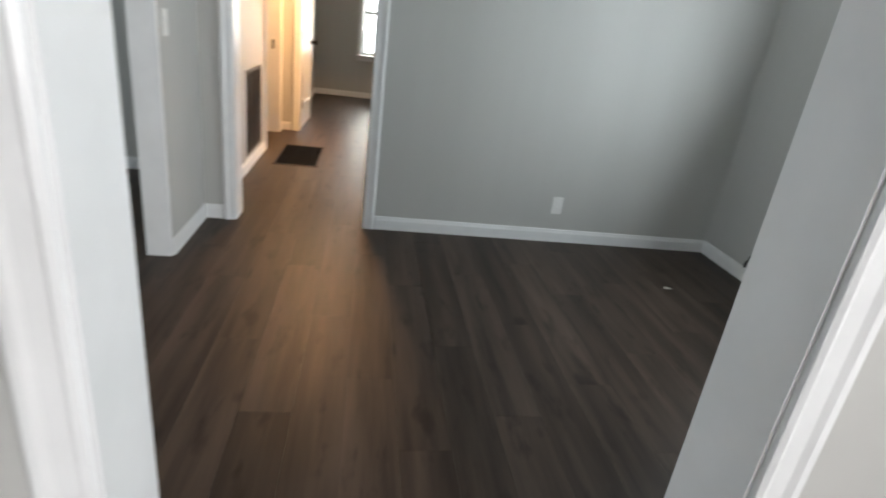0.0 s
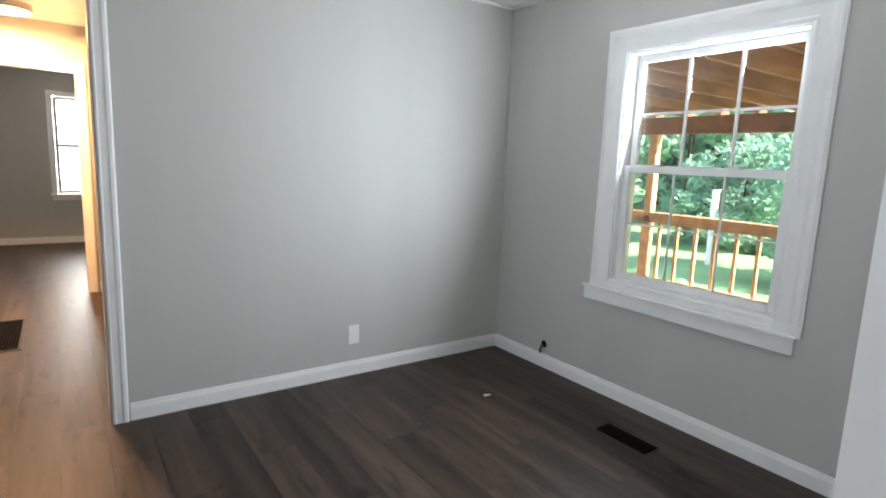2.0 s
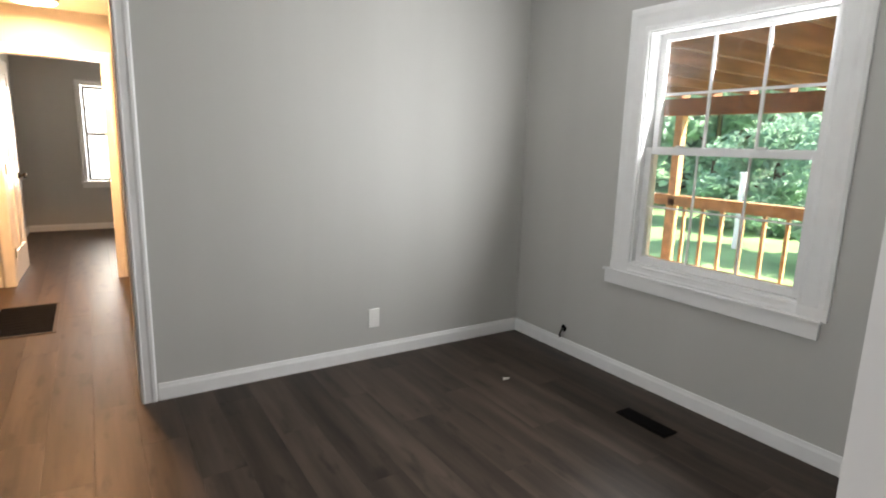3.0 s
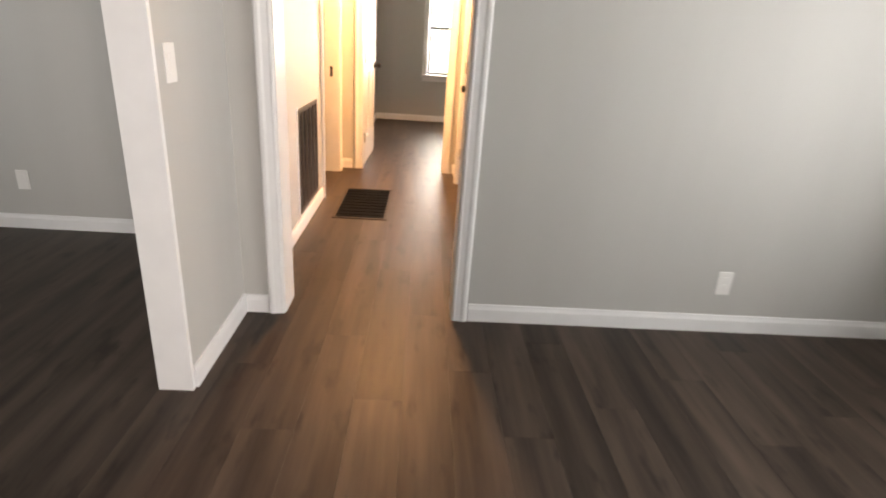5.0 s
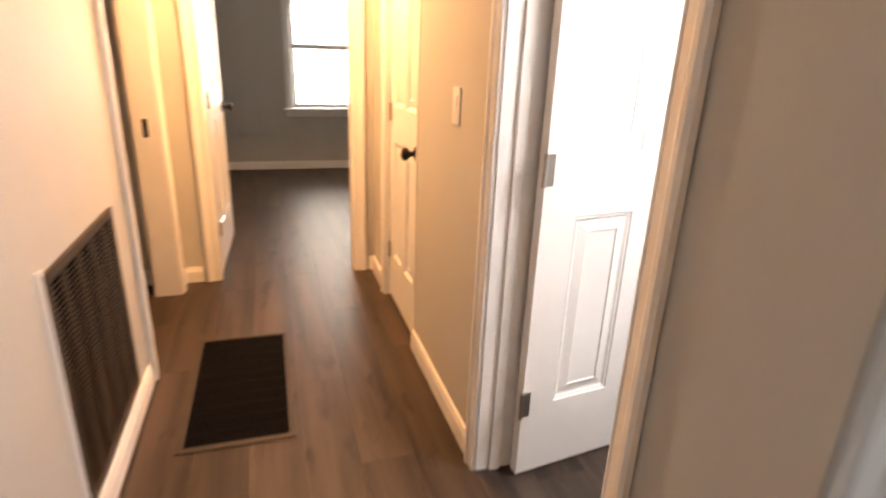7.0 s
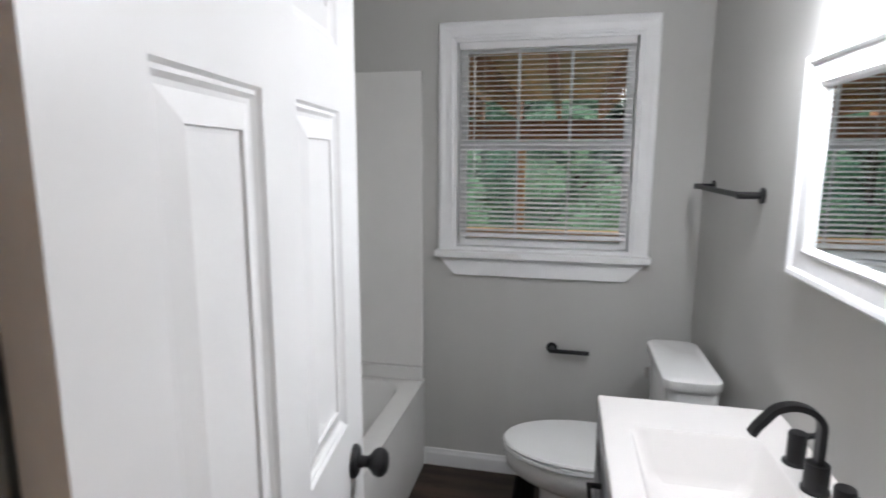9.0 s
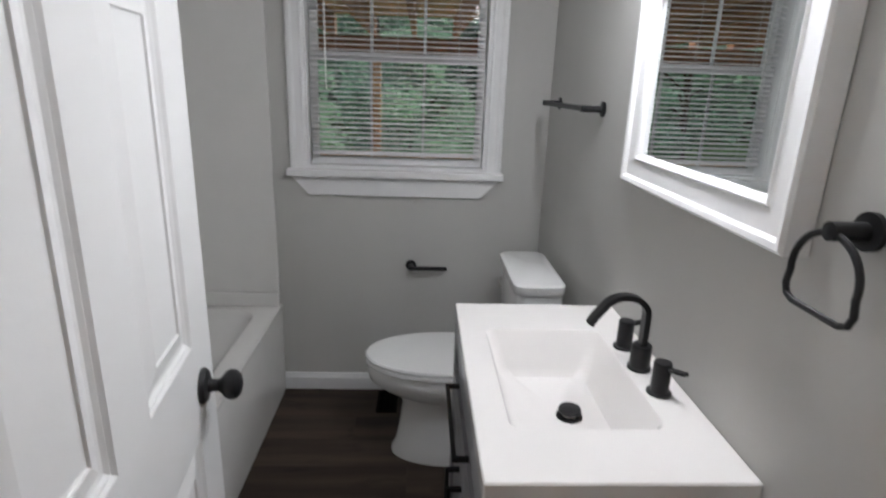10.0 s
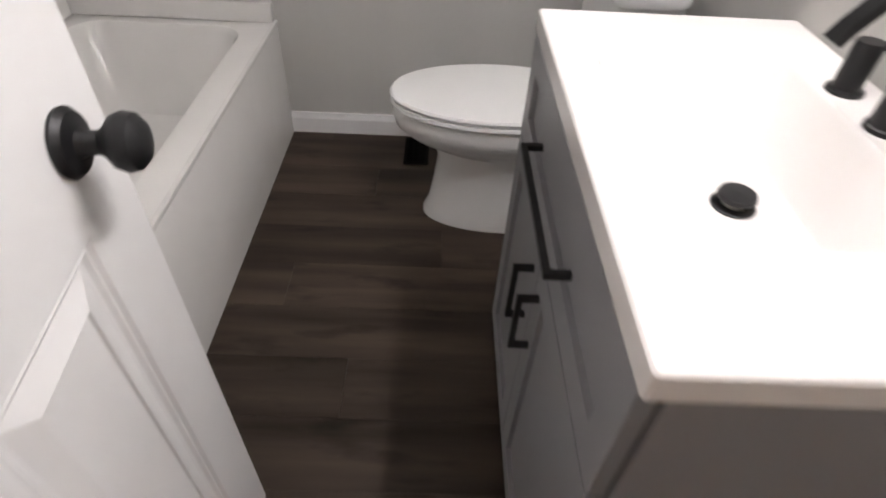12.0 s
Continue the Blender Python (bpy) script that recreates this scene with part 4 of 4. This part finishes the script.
part("beam", box(PX + 0.02, PX + 0.06, -3, 9, 1.77, 1.968, 0.003), DARKPINE, porch)
for y in (-1.8, 1.0, 5.17, 8.2):
    part("post", box(PX - 0.05, PX + 0.05, y - 0.05, y + 0.05, GZ, 1.77, 0.004), PINE, porch)
part("top_rail", box(PX - 0.08, PX + 0.07, -3, 9, 0.77, 0.81, 0.004), PINE, porch)
part("rail_plate", box(PX - 0.05, PX - 0.012, -3, 9, 0.68, 0.769, 0.003), PINE, porch)
part("bottom_rail", box(PX - 0.05, PX - 0.012, -3, 9, -0.10, -0.01, 0.003), PINE, porch)
bal = None
for k in range(49):
    if bal is None:
        bal = mesh_from("baluster", box(PX - 0.012, PX + 0.024, -0.018, 0.018, -0.08, 0.769), PINE)
    s = new("baluster", bal)
    s.parent = porch
    s.location = (0, -2.987 + k * 0.242, 0)

rng = random.Random(4)


def crown_mesh(name, radius, height, leaves, seed):
    """A crown of leaf clumps: many small folded leaves around branching centres."""
    r = random.Random(seed)
    vs, fs = [], []
    centres = []
    for _ in range(46):
        a, u = r.uniform(0, 2 * math.pi), r.uniform(-0.9, 1)
        rad = radius * math.sqrt(max(0.05, 1 - u * u)) * r.uniform(0.35, 1.0)
        centres.append((rad * math.cos(a), rad * math.sin(a), u * height / 2, r.uniform(0.18, 0.38) * radius))
    for _ in range(leaves):
        x, y, z, s = r.choice(centres)
        d = Vector((r.gauss(0, 1), r.gauss(0, 1), r.gauss(0, 1))).normalized() * s * r.uniform(0.5, 1.1)
        c = Vector((x, y, z)) + Vector((d.x, d.y, d.z * 0.7))
        e = Euler((r.uniform(-0.9, 0.9), r.uniform(-0.9, 0.9), r.uniform(0, 6.3)))
        l, w = radius * r.uniform(0.042, 0.075), radius * r.uniform(0.022, 0.036)
        k = len(vs)
        for p in ((-l, 0, 0), (0, -w, 0.04), (l, 0, -0.02), (0, w, 0.04)):
            q = Vector(p)
            q.rotate(e)
            vs.append(c + q)
        fs += [(k, k + 1, k + 2), (k, k + 2, k + 3)]
    me = bpy.data.meshes.new(name)
    me.from_pydata(vs, [], fs)
    me.materials.append(LEAF)
    return me


def tree(m, radius, height, trunk, seed, leaves=7500):
    th = thing("tree", m, "leafy green garden tree with an uneven crown", "tree", "trees beyond the lawn")
    b = bmesh.new()
    lathe(b, [(0.24, 0), (0.17, trunk * 0.4), (0.13, trunk), (0.05, trunk + height * 0.6)], Matrix(), 10)
    r = random.Random(seed + 50)
    for _ in range(7):
        a, z = r.uniform(0, 6.3), trunk + r.uniform(0, height * 0.4)
        L = radius * r.uniform(0.5, 0.8)
        sweep(b, [(0, 0, z), (L * 0.5 * math.cos(a), L * 0.5 * math.sin(a), z + L * 0.35), (L * math.cos(a), L * math.sin(a), z + L * 0.55)], 0.09, 0.09, (0, 0, 1), 6)
    part("trunk", b, BARK, th)
    c = new("crown", crown_mesh("crown", radius, height, leaves, seed))
    c.parent = th
    c.location = (0, 0, trunk + height * 0.42)
    return th


protos = [tree(pose(19, 12.5, GZ, 0, 0, 0), 3.4, 6.0, 0.9, 1), tree(pose(24, 6.5, GZ, 0, 0, 60), 3.8, 7.5, 1.4, 2), tree(pose(15.5, 8.6, GZ), 1.9, 2.6, 0.3, 3, 9000), tree(pose(11.8, 4.9, GZ, 0, 0, 40), 1.5, 3.0, 0.4, 7, 9000)]
for k in range(26):
    a = radians(-38 + 92 * k / 25) + rng.uniform(-0.03, 0.03)
    d = rng.uniform(27, 40)
    p = protos[k % 2]
    c = copy_thing(p, pose(2.7 + d * math.cos(a), 3 + d * math.sin(a), GZ, 0, 0, rng.uniform(0, 360)))
    c.scale = [rng.uniform(1.2, 1.9)] * 3

gp = thing("garden_post", pose(12.0, 7.52, GZ), "white painted post standing on the lawn", "post")
part("post", box(-0.055, 0.055, -0.055, 0.055, 0, 1.66, 0.006), TRIM, gp)
part("cap", box(-0.07, 0.07, -0.07, 0.07, 1.66, 1.69, 0.008), TRIM, gp)

# ---- floor planks, laid along y ----
PW, PL, GAP = 0.1815, 1.22, 0.0003
plank_me = {}


def plank_mesh(w, l):
    key = (round(w, 3), round(l, 3))
    if key not in plank_me:
        b = bmesh.new()
        bv = 0.0005
        a = [b.verts.new(p) for p in ((GAP / 2, GAP / 2, -0.005), (w - GAP / 2, GAP / 2, -0.005), (w - GAP / 2, l - GAP / 2, -0.005), (GAP / 2, l - GAP / 2, -0.005))]
        c = [b.verts.new(p) for p in ((GAP / 2, GAP / 2, -bv), (w - GAP / 2, GAP / 2, -bv), (w - GAP / 2, l - GAP / 2, -bv), (GAP / 2, l - GAP / 2, -bv))]
        d = [b.verts.new(p) for p in ((GAP / 2 + bv, GAP / 2 + bv, 0), (w - GAP / 2 - bv, GAP / 2 + bv, 0), (w - GAP / 2 - bv, l - GAP / 2 - bv, 0), (GAP / 2 + bv, l - GAP / 2 - bv, 0))]
        bridge(b, a, c)
        bridge(b, c, d)
        b.faces.new(d)
        bmesh.ops.recalc_face_normals(b, faces=b.faces)
        plank_me[key] = mesh_from("plank", b, FLOOR)
    return plank_me[key]


cols = 21
for c in range(cols):
    x = -0.915 + c * PW
    w = min(PW, 2.79 - x)
    y = -0.9 - (0.0, 0.47, 0.86, 0.22, 0.68)[c % 5]
    while y < 10.3:
        l = min(PL, 10.3 - y)
        if l > 0.05:
            p = new("plank", plank_mesh(w, l))
            p.parent = FLOOR_OB
            p.location = (x, y, 0)
        y += PL
vs, fs = [], []
for c in range(23):
    x = -0.915 - (c + 1) * PW
    y = -2.4 - rng.uniform(0, 1.2)
    while y < 7.0:
        k = len(vs)
        vs += [(x + 0.001, y + 0.001, 0), (x + PW - 0.001, y + 0.001, 0), (x + PW - 0.001, y + PL - 0.001, 0), (x + 0.001, y + PL - 0.001, 0)]
        fs.append((k, k + 1, k + 2, k + 3))
        y += PL
me = bpy.data.meshes.new("far_planks")
me.from_pydata(vs, [], fs)
me.materials.append(FLOOR)
fp = new("far_planks", me)
fp.parent = FLOOR_OB
fp["kind"] = "stuff"
